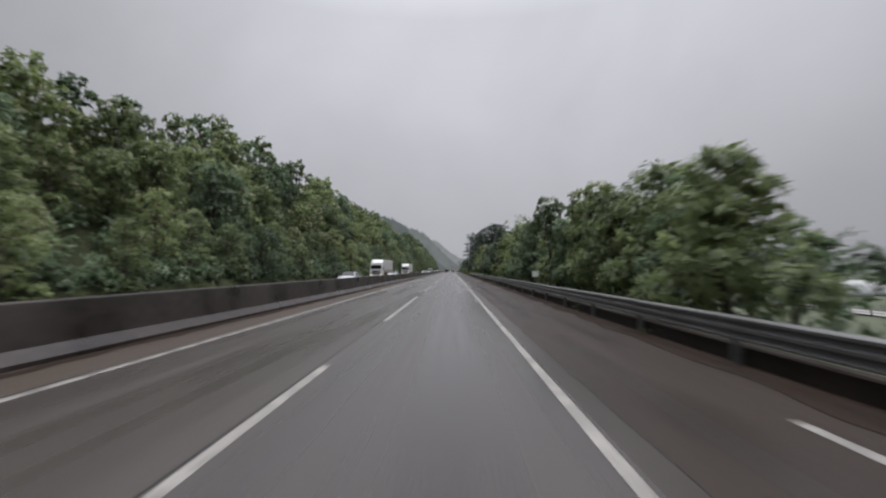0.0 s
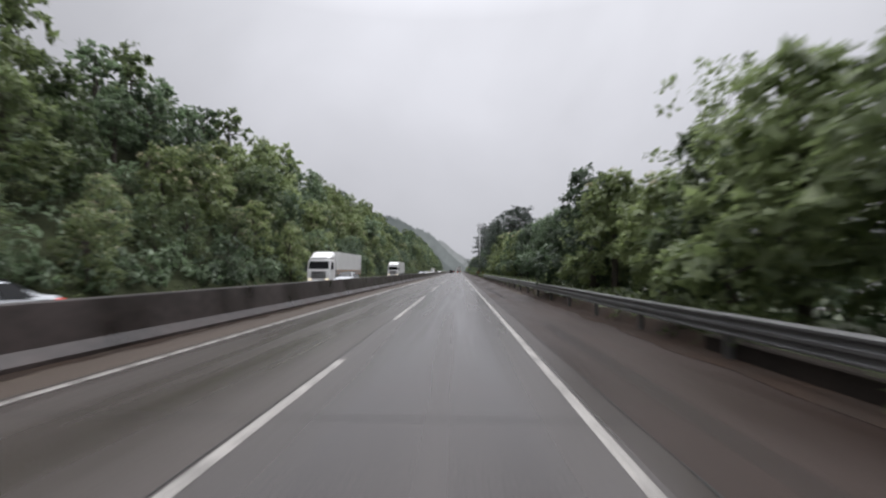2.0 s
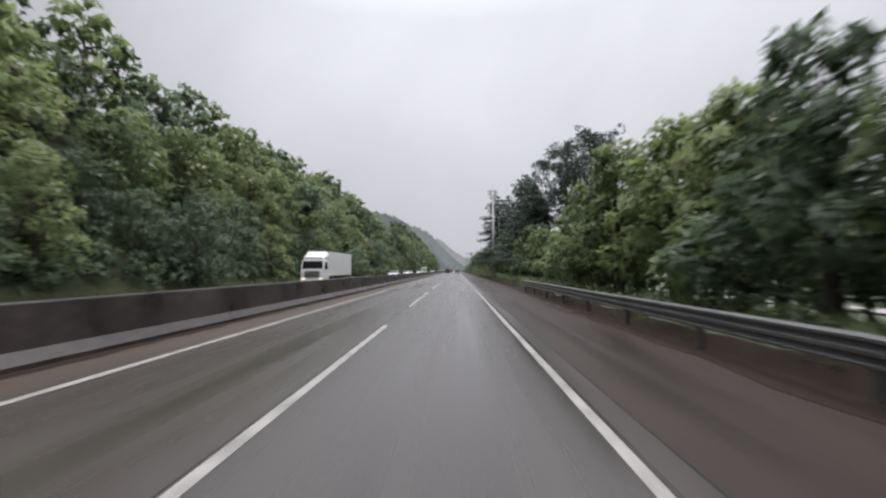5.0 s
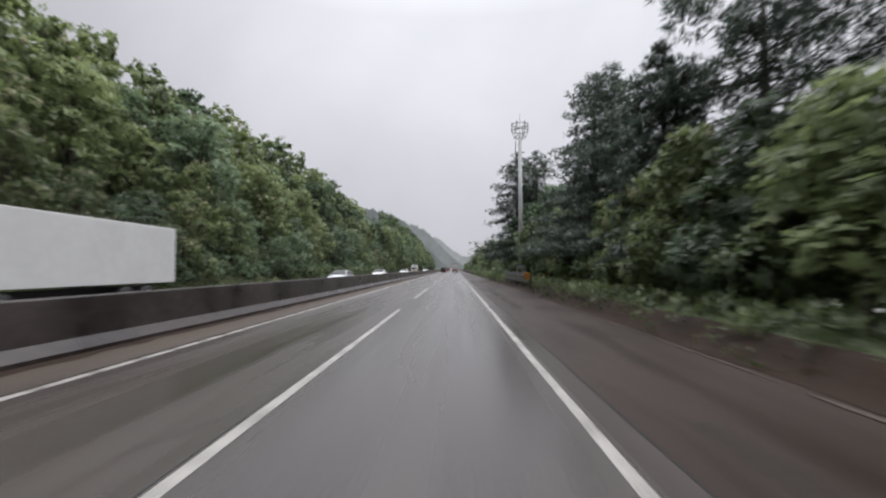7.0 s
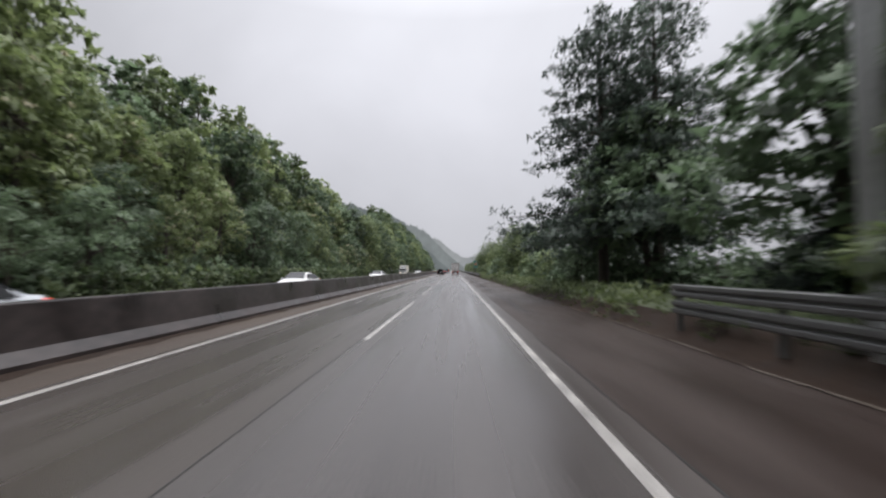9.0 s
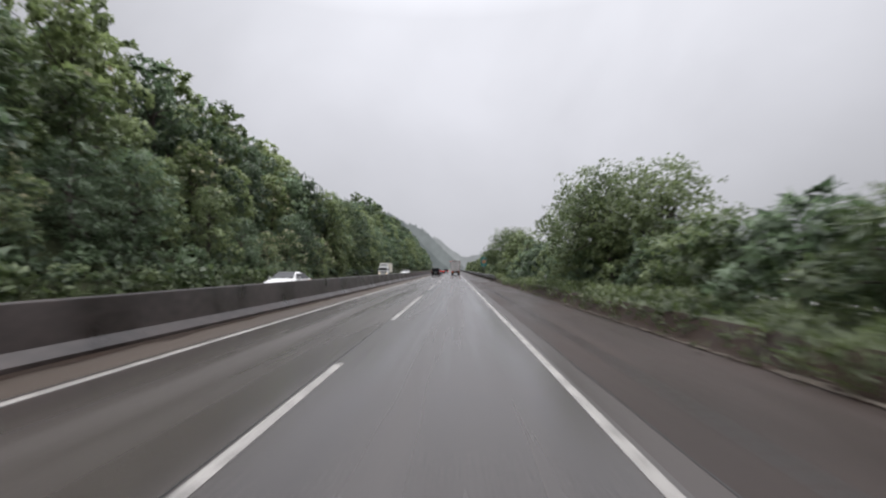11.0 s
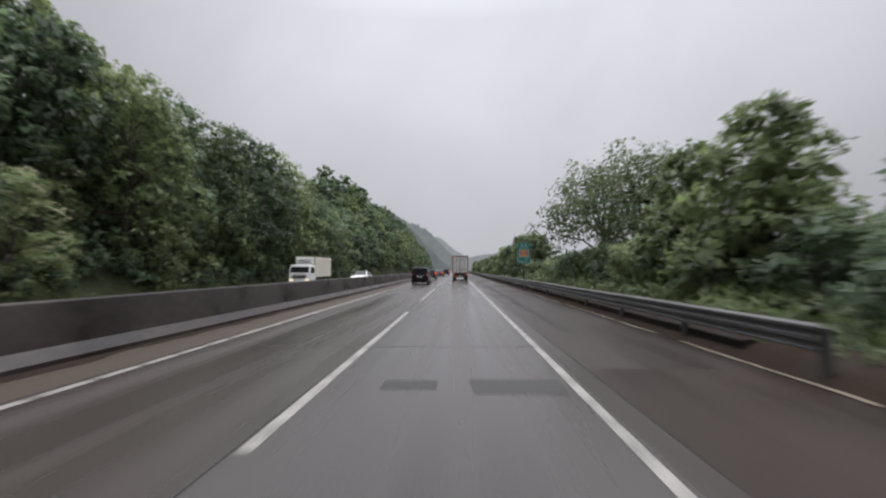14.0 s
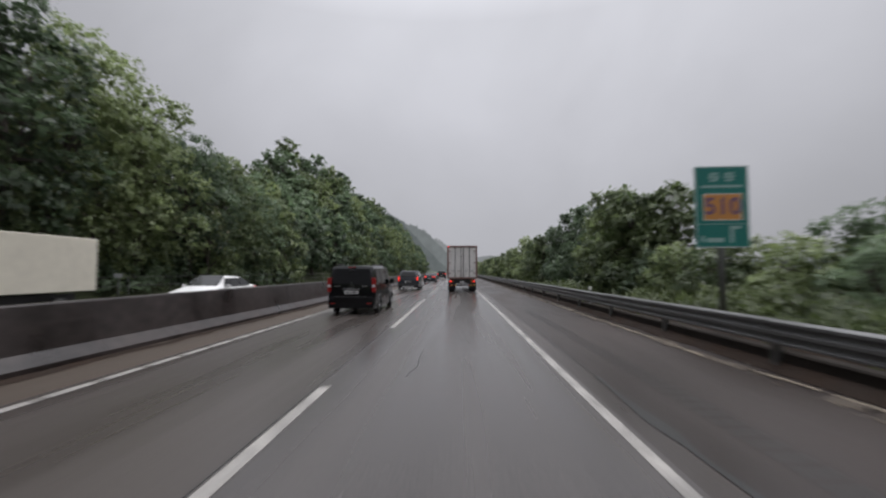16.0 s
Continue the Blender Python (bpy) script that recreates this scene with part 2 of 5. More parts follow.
def bank(y):
    """Rise of the verge beside the hard shoulder, highest where no long guardrail runs."""
    return 0.02 + 0.26 * smooth(42, 52, y) * (1 - smooth(128, 142, y)) + 0.42 * smooth(128, 142, y) * (1 - smooth(236, 252, y))


def ground_z(x, y):
    """Height of the ground: wooded hillside to the west, a bank down to fields to the east."""
    z = -0.12
    if x < -20.6:
        d = -20.6 - x
        z += slope_left(y) * (min(d, 24) + (0.25 - 0.55 * smooth(300, 345, y)) * max(0, min(d, 70) - 24)) * smooth(0, 4, d) + 0.5 * noise.noise((x * 0.08, y * 0.08, 0)) * smooth(1, 8, d)
        z -= 6 * smooth(120, 400, d)
    if x > 5.2:
        d = x - 5.2
        wide = 0.42 * smooth(128, 140, y)
        z += 0.12 * smooth(0.2, 0.5, d) + bank(y) * smooth(wide, wide + 0.7, d) + 0.55 * smooth(252, 262, y) * (1 - smooth(300, 330, y)) * smooth(0.5, 2.2, d) - 4.6 * smooth(5, 22, d) + 0.25 * noise.noise((x * 0.15, y * 0.15, 3)) * smooth(1, 5, d)
    return z


def axis(lo, hi, near, fine, coarse):
    out, p = [], lo
    while p < hi:
        out.append(p)
        p += fine if near[0] <= p < near[1] else coarse
    return out + [hi]


def build_ground():
    xs = [-2500, -1200, -600, -400, -300, -220, -160, -120, -90] + [-75 + 3 * i for i in range(18)] + [-21.5, -20.6, -20, -12, -6, 0, 4.8, 5.2, 5.3, 5.4, 5.5, 5.6, 5.7, 5.8, 6, 6.25, 6.5, 7] + [8 + 1.5 * i for i in range(14)] + [32, 40, 60, 90, 140, 200, 300, 500, 900, 1600, 2500]
    ys = [-800, -300, -120] + [-60 + 5 * i for i in range(136)] + [640, 660, 690, 740, 850, 1000, 1300, 1800, 2600, 4000]
    verts = [(x, y, ground_z(x, y)) for y in ys for x in xs]
    w = len(xs)
    faces = [(j * w + i, j * w + i + 1, (j + 1) * w + i + 1, (j + 1) * w + i) for j in range(len(ys) - 1) for i in range(w - 1)]
    me = mesh_from("ground", verts, faces, M["ground"], True)
    me.materials.append(M["litter"])
    for p in me.polygons:
        if -120 < p.center.x < -22.5 and -60 < p.center.y < 640:
            p.material_index = 1
    return tagged(piece("ground", me), "wet grassy ground with wooded bank and low fields", "ground", kind="structure")


ground = build_ground()

# ---- the road ----
Y0, Y1 = -60, 760


def slab(name, x0, x1, top, mat, label, category="road", y0=None, y1=None):
    y0, y1 = Y0 if y0 is None else y0, Y1 if y1 is None else y1
    nx, ny = max(2, int((x1 - x0) / 0.9)), int((y1 - y0) / 5)
    verts, faces = [], []
    for j in range(ny + 1):
        y = y0 + (y1 - y0) * j / ny
        for i in range(nx + 1):
            verts.append((x0 + (x1 - x0) * i / nx, y, top))
    for j in range(ny):
        for i in range(nx):
            a = j * (nx + 1) + i
            faces.append((a, a + 1, a + nx + 2, a + nx + 1))
    n = len(verts)
    verts += [(x0, y0, -0.3), (x1, y0, -0.3), (x1, y1, -0.3), (x0, y1, -0.3)]
    a, b, c, d = 0, nx, ny * (nx + 1) + nx, ny * (nx + 1)
    faces += [(n, n + 1, b, a), (n + 1, n + 2, c, b), (n + 2, n + 3, d, c), (n + 3, n, a, d)]
    return tagged(piece(name, mesh_from(name, verts, faces, mat)), label, category, kind="structure")


road = slab("road", -1.98, 1.92, 0.0, M["lane"], "wet grey concrete motorway lane shining in rain")
inner_lane = slab("inner_lane", -5.62, -1.98, 0.0, M["lane_brown"], "wet brownish concrete inner lane of the motorway")
inner = slab("inner_shoulder", -6.95, -5.62, -0.002, M["sand"], "narrow sandy wet asphalt strip beside the median barrier", "shoulder")
margin = slab("road_margin", 1.92, 2.25, -0.001, M["margin"], "narrow dull concrete margin outside the white edge line", "road")
outer = slab("hard_shoulder", 2.25, 5.42, -0.002, M["shoulder"], "wet dark brownish asphalt hard shoulder", "shoulder", y1=258)
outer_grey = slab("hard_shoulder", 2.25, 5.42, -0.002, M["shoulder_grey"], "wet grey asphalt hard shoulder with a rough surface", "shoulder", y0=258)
far_road = slab("opposite_road", -19.6, -7.55, 0.0, M["lane"], "wet concrete lanes of the opposite carriageway")


def stripe(name, x0, x1, y0, y1, mat, parent, z=0.004, ragged=0.0, step=1.0):
    n = max(1, int((y1 - y0) / step))
    verts, faces = [], []
    for j in range(n + 1):
        y = y0 + (y1 - y0) * j / n
        a, b = (ragged * noise.noise((y * 0.9, x0 * 3, k)) for k in (1.0, 7.0))
        verts += [(x0 + a, y, z), (x1 + b, y, z), ]
    faces = [(2 * j, 2 * j + 1, 2 * j + 3, 2 * j + 2) for j in range(n)]
    return piece(name, mesh_from(name, verts, faces, mat), parent)


DASH_FAR, dash_me = 7.75, {}
for k in range(-2, 34):
    y1, length = DASH_FAR + 20 * k, {7: 14.9, 9: 12.1}.get(k, 13.3)
    for x, parent, shift in ((-1.86, road, 0.0), (-12.75, far_road, 6.0)):
        if length not in dash_me:
            dash_me[length] = stripe("lane_dash", -0.075, 0.075, -length, 0, M["paint"], parent, 0.005, 0.008)
            dash_me[length].matrix_basis = pose(x, y1 + shift, 0)
        else:
            piece("lane_dash", dash_me[length].data, parent, pose(x, y1 + shift, 0))
stripe("edge_line", 1.71, 1.85, Y0, Y1, M["paint"], road, 0.005, 0.012, 2.0)
gapped = ((-20, 60), (120, 160), (236, 262), (282, 312))
edges = [Y0] + [v for span in gapped for v in span] + [Y1]
for y0, y1 in zip(edges[::2], edges[1::2]):
    stripe("edge_line", -5.48, -5.32, y0, y1, M["paint"], inner_lane, 0.005, 0.012, 2.0)
short_line = None
for a, b in gapped:
    for y in range(a, b):
        if short_line is None:
            short_line = stripe("edge_line", -0.08, 0.08, 0.06, 0.94, M["paint"], inner_lane, 0.005, 0.006, 0.3)
            short_line.matrix_basis = pose(-5.40, y, 0)
        else:
            piece("edge_line", short_line.data, inner_lane, pose(-5.40, y, 0))
stripe("edge_line", -9.2, -9.05, Y0, Y1, M["paint"], far_road, 0.005, 0.012, 2.0)
stripe("edge_line", -16.5, -16.35, Y0, Y1, M["paint"], far_road, 0.005, 0.012, 2.0)
stripe("longitudinal_joint", -1.99, -1.972, Y0, Y1, M["seal"], road, 0.004, 0.006, 1.0)
stripe("longitudinal_joint", 2.24, 2.262, Y0, Y1, M["seal"], road, 0.004, 0.025, 0.7)
stripe("joint_seal", 2.17, 2.29, 280.5, 288.5, M["seal"], outer_grey, 0.0055, 0.11, 0.13)
stripe("joint_seal", 2.2, 2.27, 266.0, 271.5, M["seal"], outer_grey, 0.0055, 0.07, 0.13)
for x0, x1, y0, y1 in ((-1.0, -0.2, 256.6, 257.1), (0.3, 1.6, 256.4, 257.2), (-5.2, -4.2, 250.2, 250.9), (-3.9, -2.9, 250.4, 250.8)):
    stripe("asphalt_patch", x0, x1, y0, y1, M["patch"], road, 0.003, 0.06, 0.12)


def crack(x, y, dx, dy, width=0.012):
    n = 14
    verts = []
    for i in range(n + 1):
        u = i / n
        a, b = x + dx * u + 0.09 * noise.noise((y + 3 * u, x, 1)) * (1 if 0 < i < n else 0), y + dy * u
        w = width * (0.4 + abs(noise.noise((u * 9, y, 4))))
        verts += [(a - w, b, 0.0035), (a + w, b, 0.0035)]
    piece("crack", mesh_from("crack", verts, [(2 * i, 2 * i + 1, 2 * i + 3, 2 * i + 2) for i in range(n)], M["seal"]), road)


for c in ((0.75, 17.0, 0.1, 1.6), (0.9, 27.0, 0.35, 2.4), (-0.6, 36.5, 0.2, 1.5), (0.55, 124.3, -0.25, 1.9), (-2.6, 134.0, 0.5, 1.2), (0.9, 150.3, 0.3, 1.6), (-0.75, 288.4, 0.12, 2.3), (0.35, 291.5, -0.2, 1.4), (-3.2, 210.0, 0.3, 2.0), (0.6, 186.0, 0.2, 1.5)):
    crack(*c)

# rumble grooves in the hard shoulder
rv, rf = [], []
for i in range(1120):
    y = -10 + 0.31 * i
    if noise.noise((y * 0.06, 2, 2)) < -0.05 and not 262 < y < 300:
        continue
    k = len(rv)
    rv += [(2.86, y, 0.002), (3.22, y + 0.01, 0.002), (3.22, y + 0.10, 0.002), (2.86, y + 0.09, 0.002)]
    rf.append((k, k + 1, k + 2, k + 3))
tagged(piece("rumble_strip", mesh_from("rumble_strip", rv, rf, M["seal"]), outer), kind="stuff")

for y in (44.5, 152.6, 260.0):
    stripe("transverse_joint", -5.6, 2.2, y, y + 0.03, M["seal"], road, 0.003)

# dirt along both edges
def verge():
    verts, faces, n, cols = [], [], 0, (0.0, 0.25, 0.5, 0.72, 0.9, 1.05)
    y = Y0
    while y < 420:
        for c in cols:
            edge = 0.3 * noise.noise((y * 0.5, c, 2)) if c in (cols[0], cols[-1]) else 0
            wide = smooth(124, 138, y)
            x = 4.78 + c + edge * (1 - 0.7 * wide) + 0.48 * wide
            heap = 0.25 * smooth(246, 256, y) * smooth(5.3, 5.62, x)
            verts.append((x, y, 0.006 if c == 0 else heap + max(0.012, ground_z(max(x, 5.25), y) + 0.04 + 0.03 * noise.noise((x * 2, y * 1.5, 5)) if x > 5.2 else 0.03)))
        y += 0.7
        n += 1
    w = len(cols)
    for j in range(n - 1):
        for i in range(w - 1):
            a = j * w + i
            faces.append((a, a + 1, a + w + 1, a + w))
    return piece("dirt_verge", mesh_from("dirt_verge", verts, faces, M["dirt"], True))


dirt_verge = tagged(verge(), "brown muddy verge beside the hard shoulder", "verge", kind="structure")
tagged(stripe("dirt_strip", -6.94, -6.62, Y0, Y1, M["dirt"], None, 0.006, 0.24, 0.4), "brown silt lying along the median barrier", "verge", kind="structure")

# ---- the median barrier ----
BAR = [(-6.93, -0.1), (-6.93, 0.09), (-7.10, 0.30), (-7.20, 1.08), (-7.22, 1.11), (-7.38, 1.11), (-7.40, 1.08), (-7.50, 0.30), (-7.67, 0.09), (-7.67, -0.1)]
barrier = tagged(root("median_barrier"), "dark rain-stained concrete median barrier between carriageways", "barrier", kind="structure")
v, f = extrude_profile(BAR, 0.006, 9.994)
bar_me = mesh_from("barrier_segment", v, f, M["barrier"])
for k in range(-4, 74):
    piece("barrier_segment", bar_me, barrier, pose(0, 10 * k, 0))

# dry grass and silt washed against the edge of the hard shoulder
def silt(y0, y1, x0, w, seed):
    """A ragged low drift with loose straws beside it."""
    rng = np.random.default_rng(seed)
    verts, faces, prev = [], [], None
    for y in np.arange(y0, y1, 0.12):
        mid = x0 + w * (0.5 + 1.1 * noise.noise((y * 0.35, seed, 0)) + 0.3 * noise.noise((y * 1.7, seed, 1)))
        half = w * (0.2 + 0.55 * noise.noise((y * 0.8, seed, 2)) + 0.35 * noise.noise((y * 4.1, seed, 3)))
        if half < 0.05:
            prev = None
            continue
        half = min(half, 0.32)
        k = len(verts)
        for u, h in ((-1, 0.0), (-0.45, 0.6), (0.3, 1.0), (1, 0.1)):
            x = mid + u * half * (1 + 0.3 * noise.noise((y * 6, u, seed)))
            base = 0.004 if x < 4.9 else max(0.03, ground_z(max(x, 5.25), y) + 0.04)
            verts.append((x, y, base + h * 0.028 * (0.6 + noise.noise((x * 9, y * 5, seed)))))
        if prev is not None:
            faces += [(prev + i, prev + i + 1, k + i + 1, k + i) for i in range(3)]
        prev = k
    for y in rng.uniform(y0, y1, int((y1 - y0) * 12 * (0.4 + w))):
        x = x0 + w * (0.5 + 1.1 * noise.noise((y * 0.35, seed, 0)) + 0.6 * rng.normal())
        z = 0.007 if x < 4.9 else max(0.05, ground_z(max(x, 5.25), y) + 0.06)
        t, l, b = rng.uniform(-0.7, 0.7), rng.uniform(0.05, 0.2), rng.uniform(0.01, 0.035)
        dx, dy = math.sin(t), math.cos(t)
        k = len(verts)
        verts += [(x, y, z), (x + dx * l * 0.5 + dy * b, y + dy * l * 0.5 - dx * b, z + 0.012), (x + dx * l, y + dy * l, z), (x + dx * l * 0.5 - dy * b, y + dy * l * 0.5 + dx * b, z + 0.004)]
        faces.append((k, k + 1, k + 2, k + 3))
    tagged(piece("silt_streak", mesh_from("silt_streak", verts, faces, M["straw"])), "pale dry grass and silt along the road edge", "debris", kind="stuff")


for i, row in enumerate(((58, 66, 4.5, 0.2), (70, 86, 4.55, 0.4), (112, 131, 4.6, 0.3), (156, 168, 5.1, 0.3), (200, 246, 5.2, 0.25), (283, 330, 4.75, 0.3))):
    silt(*row, i)


def drift(y0, y1, x0, x1, w=0.035, mat="straw_pale"):
    """A thin wavering line of pale sand and straw left by running water."""
    verts, faces, prev = [], [], None
    for y in np.arange(y0, y1, 0.1):
        u = (y - y0) / (y1 - y0)
        mid = x0 + (x1 - x0) * u + 0.13 * noise.noise((y * 0.35, 3, 0)) + 0.03 * noise.noise((y * 2.2, 3, 1))
        half = w + 0.05 * noise.noise((y * 0.7, 9, 2)) + 0.035 * noise.noise((y * 3.1, 9, 3))
        if half < 0.008:
            prev = None
            continue
        k = len(verts)
        for a, h in ((-1, 0.012), (-0.3, 0.024), (0.4, 0.03), (1, 0.012)):
            verts.append((mid + a * half * (1 + 0.4 * noise.noise((y * 7, a, 3))), y, h))
        if prev is not None:
            faces += [(prev + i, prev + i + 1, k + i + 1, k + i) for i in range(3)]
        prev = k
    tagged(piece("silt_line", mesh_from("silt_line", verts, faces, M[mat])), "thin pale line of sand and straw at the shoulder's edge", "debris", kind="stuff")


drift(134, 166, 5.05, 5.28, 0.022, "sand")
drift(166, 212, 5.28, 5.34, 0.022, "sand")
drift(212, 254, 5.34, 5.24, 0.022, "sand")
drift(256, 284, 5.24, 5.27)
drift(284, 291, 5.27, 4.9)
drift(291, 340, 4.9, 5.0)


stripe("paint_mark", 4.05, 4.2, -12, 5.0, M["paint"], outer, 0.004, 0.03, 0.5)
# dark kerb under the long guardrails
kerb = tagged(root("kerb"), "low dark wet concrete footing wall under the guardrail", "kerb", kind="structure")
v, f = extrude_profile([(5.46, -0.1), (5.47, 0.31), (5.50, 0.34), (5.72, 0.34), (5.75, 0.31), (5.76, -0.1)], 0.01, 9.99)
M["kerb"] = material("dark_muddy_kerb", (0.022, 0.017, 0.014), 0.85, vary=0.5, grain=9, patch=0.8, bump=0.5, spec=0.2)
kerb_me = mesh_from("kerb_stone", v, f, M["kerb"])
for k in list(range(-4, 5)) + list(range(26, 60)):
    piece("kerb_stone", kerb_me, kerb, pose(0, 10 * k - 1.0, 0))


# ---- guardrails ----
def wave(z0, z1, x=0.0, three=False):
    """The profile of a two- or three-ridged pressed steel beam, facing -x: flat ridges, narrow slopes and rolled lips."""
    shape = ((0.0, 0.0), (-0.004, 0.03), (-0.030, 0.055), (-0.078, 0.10), (-0.082, 0.16), (-0.082, 0.33), (-0.076, 0.38), (-0.020, 0.44), (-0.016, 0.50),
             (-0.020, 0.56), (-0.076, 0.62), (-0.082, 0.67), (-0.082, 0.84), (-0.078, 0.90), (-0.030, 0.945), (-0.004, 0.97), (0.0, 1.0))
    if three:
        shape = ((0.0, 0.0), (-0.074, 0.035), (-0.080, 0.06), (-0.080, 0.125), (-0.022, 0.20), (-0.018, 0.25), (-0.022, 0.30), (-0.076, 0.385), (-0.080, 0.41), (-0.080, 0.52),
                 (-0.022, 0.60), (-0.018, 0.65), (-0.022, 0.70), (-0.076, 0.785), (-0.080, 0.81), (-0.080, 0.90), (-0.066, 0.93), (-0.008, 0.985), (0.0, 1.0))
    front = [(x + dx, z0 + (z1 - z0) * u) for dx, u in shape]
    return front + [(p + 0.006, z) for p, z in front[::-1]]


def guardrail(name, x, y0, y1, beams, top, label, step=4.0, lift=0.0):
    rail = tagged(root(name, pose(x, y0, lift)), label, "guardrail", kind="structure")
    beam_me = []
    for z0, z1 in beams:
        v, f = extrude_profile(wave(z0, z1, three=len(beams) == 1), 0.0, step + 0.12)
        beam_me.append(mesh_from("beam", v, f, M["steel"], False))
    bm = box(0.03, 0.15, -0.06, 0.06, -0.25, top - 0.06, 0.012)
    post_me = bpy.data.meshes.new("post")
    bm.to_mesh(post_me)
    bm.free()
    post_me.materials.append(M["steel_dark"])
    n = int((y1 - y0) / step)
    for k in range(n):
        for b, me in enumerate(beam_me):
            piece("beam", me, rail, pose(0.006 * (k % 2), k * step, 0.006 * math.sin(1.7 * k + b)))
        piece("post", post_me, rail, pose(0, k * step + 0.06, 0))
    piece("post", post_me, rail, pose(0, n * step, 0))
    return rail


guardrail("guardrail", 5.30, -20.0, 129.0, [(0.46, 0.88)], 0.88, "long galvanised corrugated guardrail beside the hard shoulder")
short_rail = guardrail("guardrail", 5.75, 162.3, 176.3, [(0.58, 0.90), (0.16, 0.50)], 0.9, "short double guardrail with striped end cap", 3.5, 0.42)
guardrail("guardrail", 5.36, 257.0, 641.0, [(0.46, 0.88)], 0.88, "long galvanised guardrail running past the sign")


# ---- trees ----
def leaf_cloud(rng, lobes, count, size, per=12, shell=(0.82, 1.02), hang=0.35, tuft=0.5, slim=0.36, single=False, soft=0.85):
    """Leaves in rounded tufts over the lobes of a crown: vertices, faces and normals that follow the tufts.
    single: one triangle a leaf in place of a folded pair."""
    area = np.array([l[3] * l[4] + l[3] * l[5] for l in lobes])
    pick = rng.choice(len(lobes), max(1, count // per), p=area / area.sum())
    L = np.array(lobes)[pick]
    d = rng.normal(size=(len(pick), 3))
    d[:, 2] += 0.3
    d /= np.linalg.norm(d, axis=1, keepdims=True)
    centre = L[:, :3] + d * L[:, 3:6] * rng.uniform(*shell, (len(pick), 1))
    n = len(pick) * per
    outward = np.repeat(d, per, 0)
    out = outward * 0.5 + rng.normal(size=(n, 3)) * 0.55 + (0, 0, 0.35)
    out /= np.linalg.norm(out, axis=1, keepdims=True)
    reach = tuft * np.repeat(rng.uniform(0.6, 1.3, (len(pick), 1)), per, 0)
    centre = np.repeat(centre, per, 0) + out * reach * rng.uniform(0.5, 1.0, (n, 1)) * (1, 1, 0.75)
    along = out * 0.7 + rng.normal(size=(n, 3)) * 0.5
    along[:, 2] -= hang + 0.35
    along /= np.linalg.norm(along, axis=1, keepdims=True)
    up = out + np.array((0, 0, 0.6)) + rng.normal(size=(n, 3)) * 0.35
    side = np.cross(along, up)
    side /= np.linalg.norm(side, axis=1, keepdims=True) + 1e-9
    nrm = np.cross(side, along)
    round_n = outward * 0.6 + out * 0.55 + (0, 0, 0.2)
    round_n /= np.linalg.norm(round_n, axis=1, keepdims=True)
    turn = np.where((nrm * round_n).sum(1, keepdims=True) < 0, -1.0, 1.0)
    side, nrm = side * turn, nrm * turn
    shade_n = nrm * (1 - soft) + round_n * soft
    shade_n /= np.linalg.norm(shade_n, axis=1, keepdims=True)
    s = size * rng.uniform(0.6, 1.3, (n, 1))
    if single:
        verts = np.stack((centre - side * s * slim, centre + side * s * slim, centre + along * s), 1).reshape(-1, 3)
        return verts, np.arange(n * 3).reshape(-1, 3), np.repeat(shade_n, 3, 0)
    m = centre + along * s * 0.5
    c = m + side * s * slim - nrm * s * 0.10
    e = m - side * s * slim - nrm * s * 0.10
    verts = np.stack((centre, c, centre + along * s, e), 1).reshape(-1, 3)
    i = np.arange(n)[:, None] * 4
    faces = np.concatenate((i + (0, 1, 2), i + (0, 2, 3)), 1).reshape(-1, 3)
    return verts, faces, np.repeat(shade_n, 4, 0)


def joined(name, sets, mat):
    verts, faces, normals, n = [], [], [], 0
    for v, f, w in sets:
        verts.append(v)
        faces.append(f + n)
        normals.append(w)
        n += len(v)
    verts, faces, normals = np.concatenate(verts), np.concatenate(faces), np.concatenate(normals)
    me = bpy.data.meshes.new(name)
    me.vertices.add(len(verts))
    me.vertices.foreach_set("co", verts.ravel())
    me.loops.add(faces.size)
    me.loops.foreach_set("vertex_index", faces.ravel().astype(np.int32))
    me.polygons.add(len(faces))
    me.polygons.foreach_set("loop_start", np.arange(0, faces.size, 3, dtype=np.int32))
    me.update(calc_edges=True)
    me.normals_split_custom_set_from_vertices(normals)
    me.materials.append(mat)
    return me


def trunk_mesh(rng, lobes, height, r, lean=0.3):
    bm = bmesh.new()
    tip = Vector((rng.normal() * lean, rng.normal() * lean, height * 0.62))
    p, prev = Vector((0, 0, -0.6)), r * 1.25
    n = 5
    stem = [p]
    for i in range(1, n + 1):
        q = tip * (i / n) + Vector((rng.normal(), rng.normal(), 0)) * 0.06 * height / 8
        add_tube(bm, p, q, prev, r * (1.1 - 0.75 * i / n), 7, False)
        p, prev = q, r * (1.1 - 0.75 * i / n)
        stem.append(p)
    limbs = bmesh.new()
    for l in lobes:
        s = stem[min(n, 2 + int(rng.integers(0, n - 1)))]
        e = Vector(l[:3])
        mid = s.lerp(e, 0.5) + Vector((0, 0, 0.12 * (e - s).length))
        add_tube(limbs, s, mid, r * 0.42, r * 0.26, 5, False)
        add_tube(limbs, mid, e, r * 0.26, r * 0.08, 5, False)
    bmesh.ops.remove_doubles(bm, verts=bm.verts, dist=0.02)
    return bm, limbs


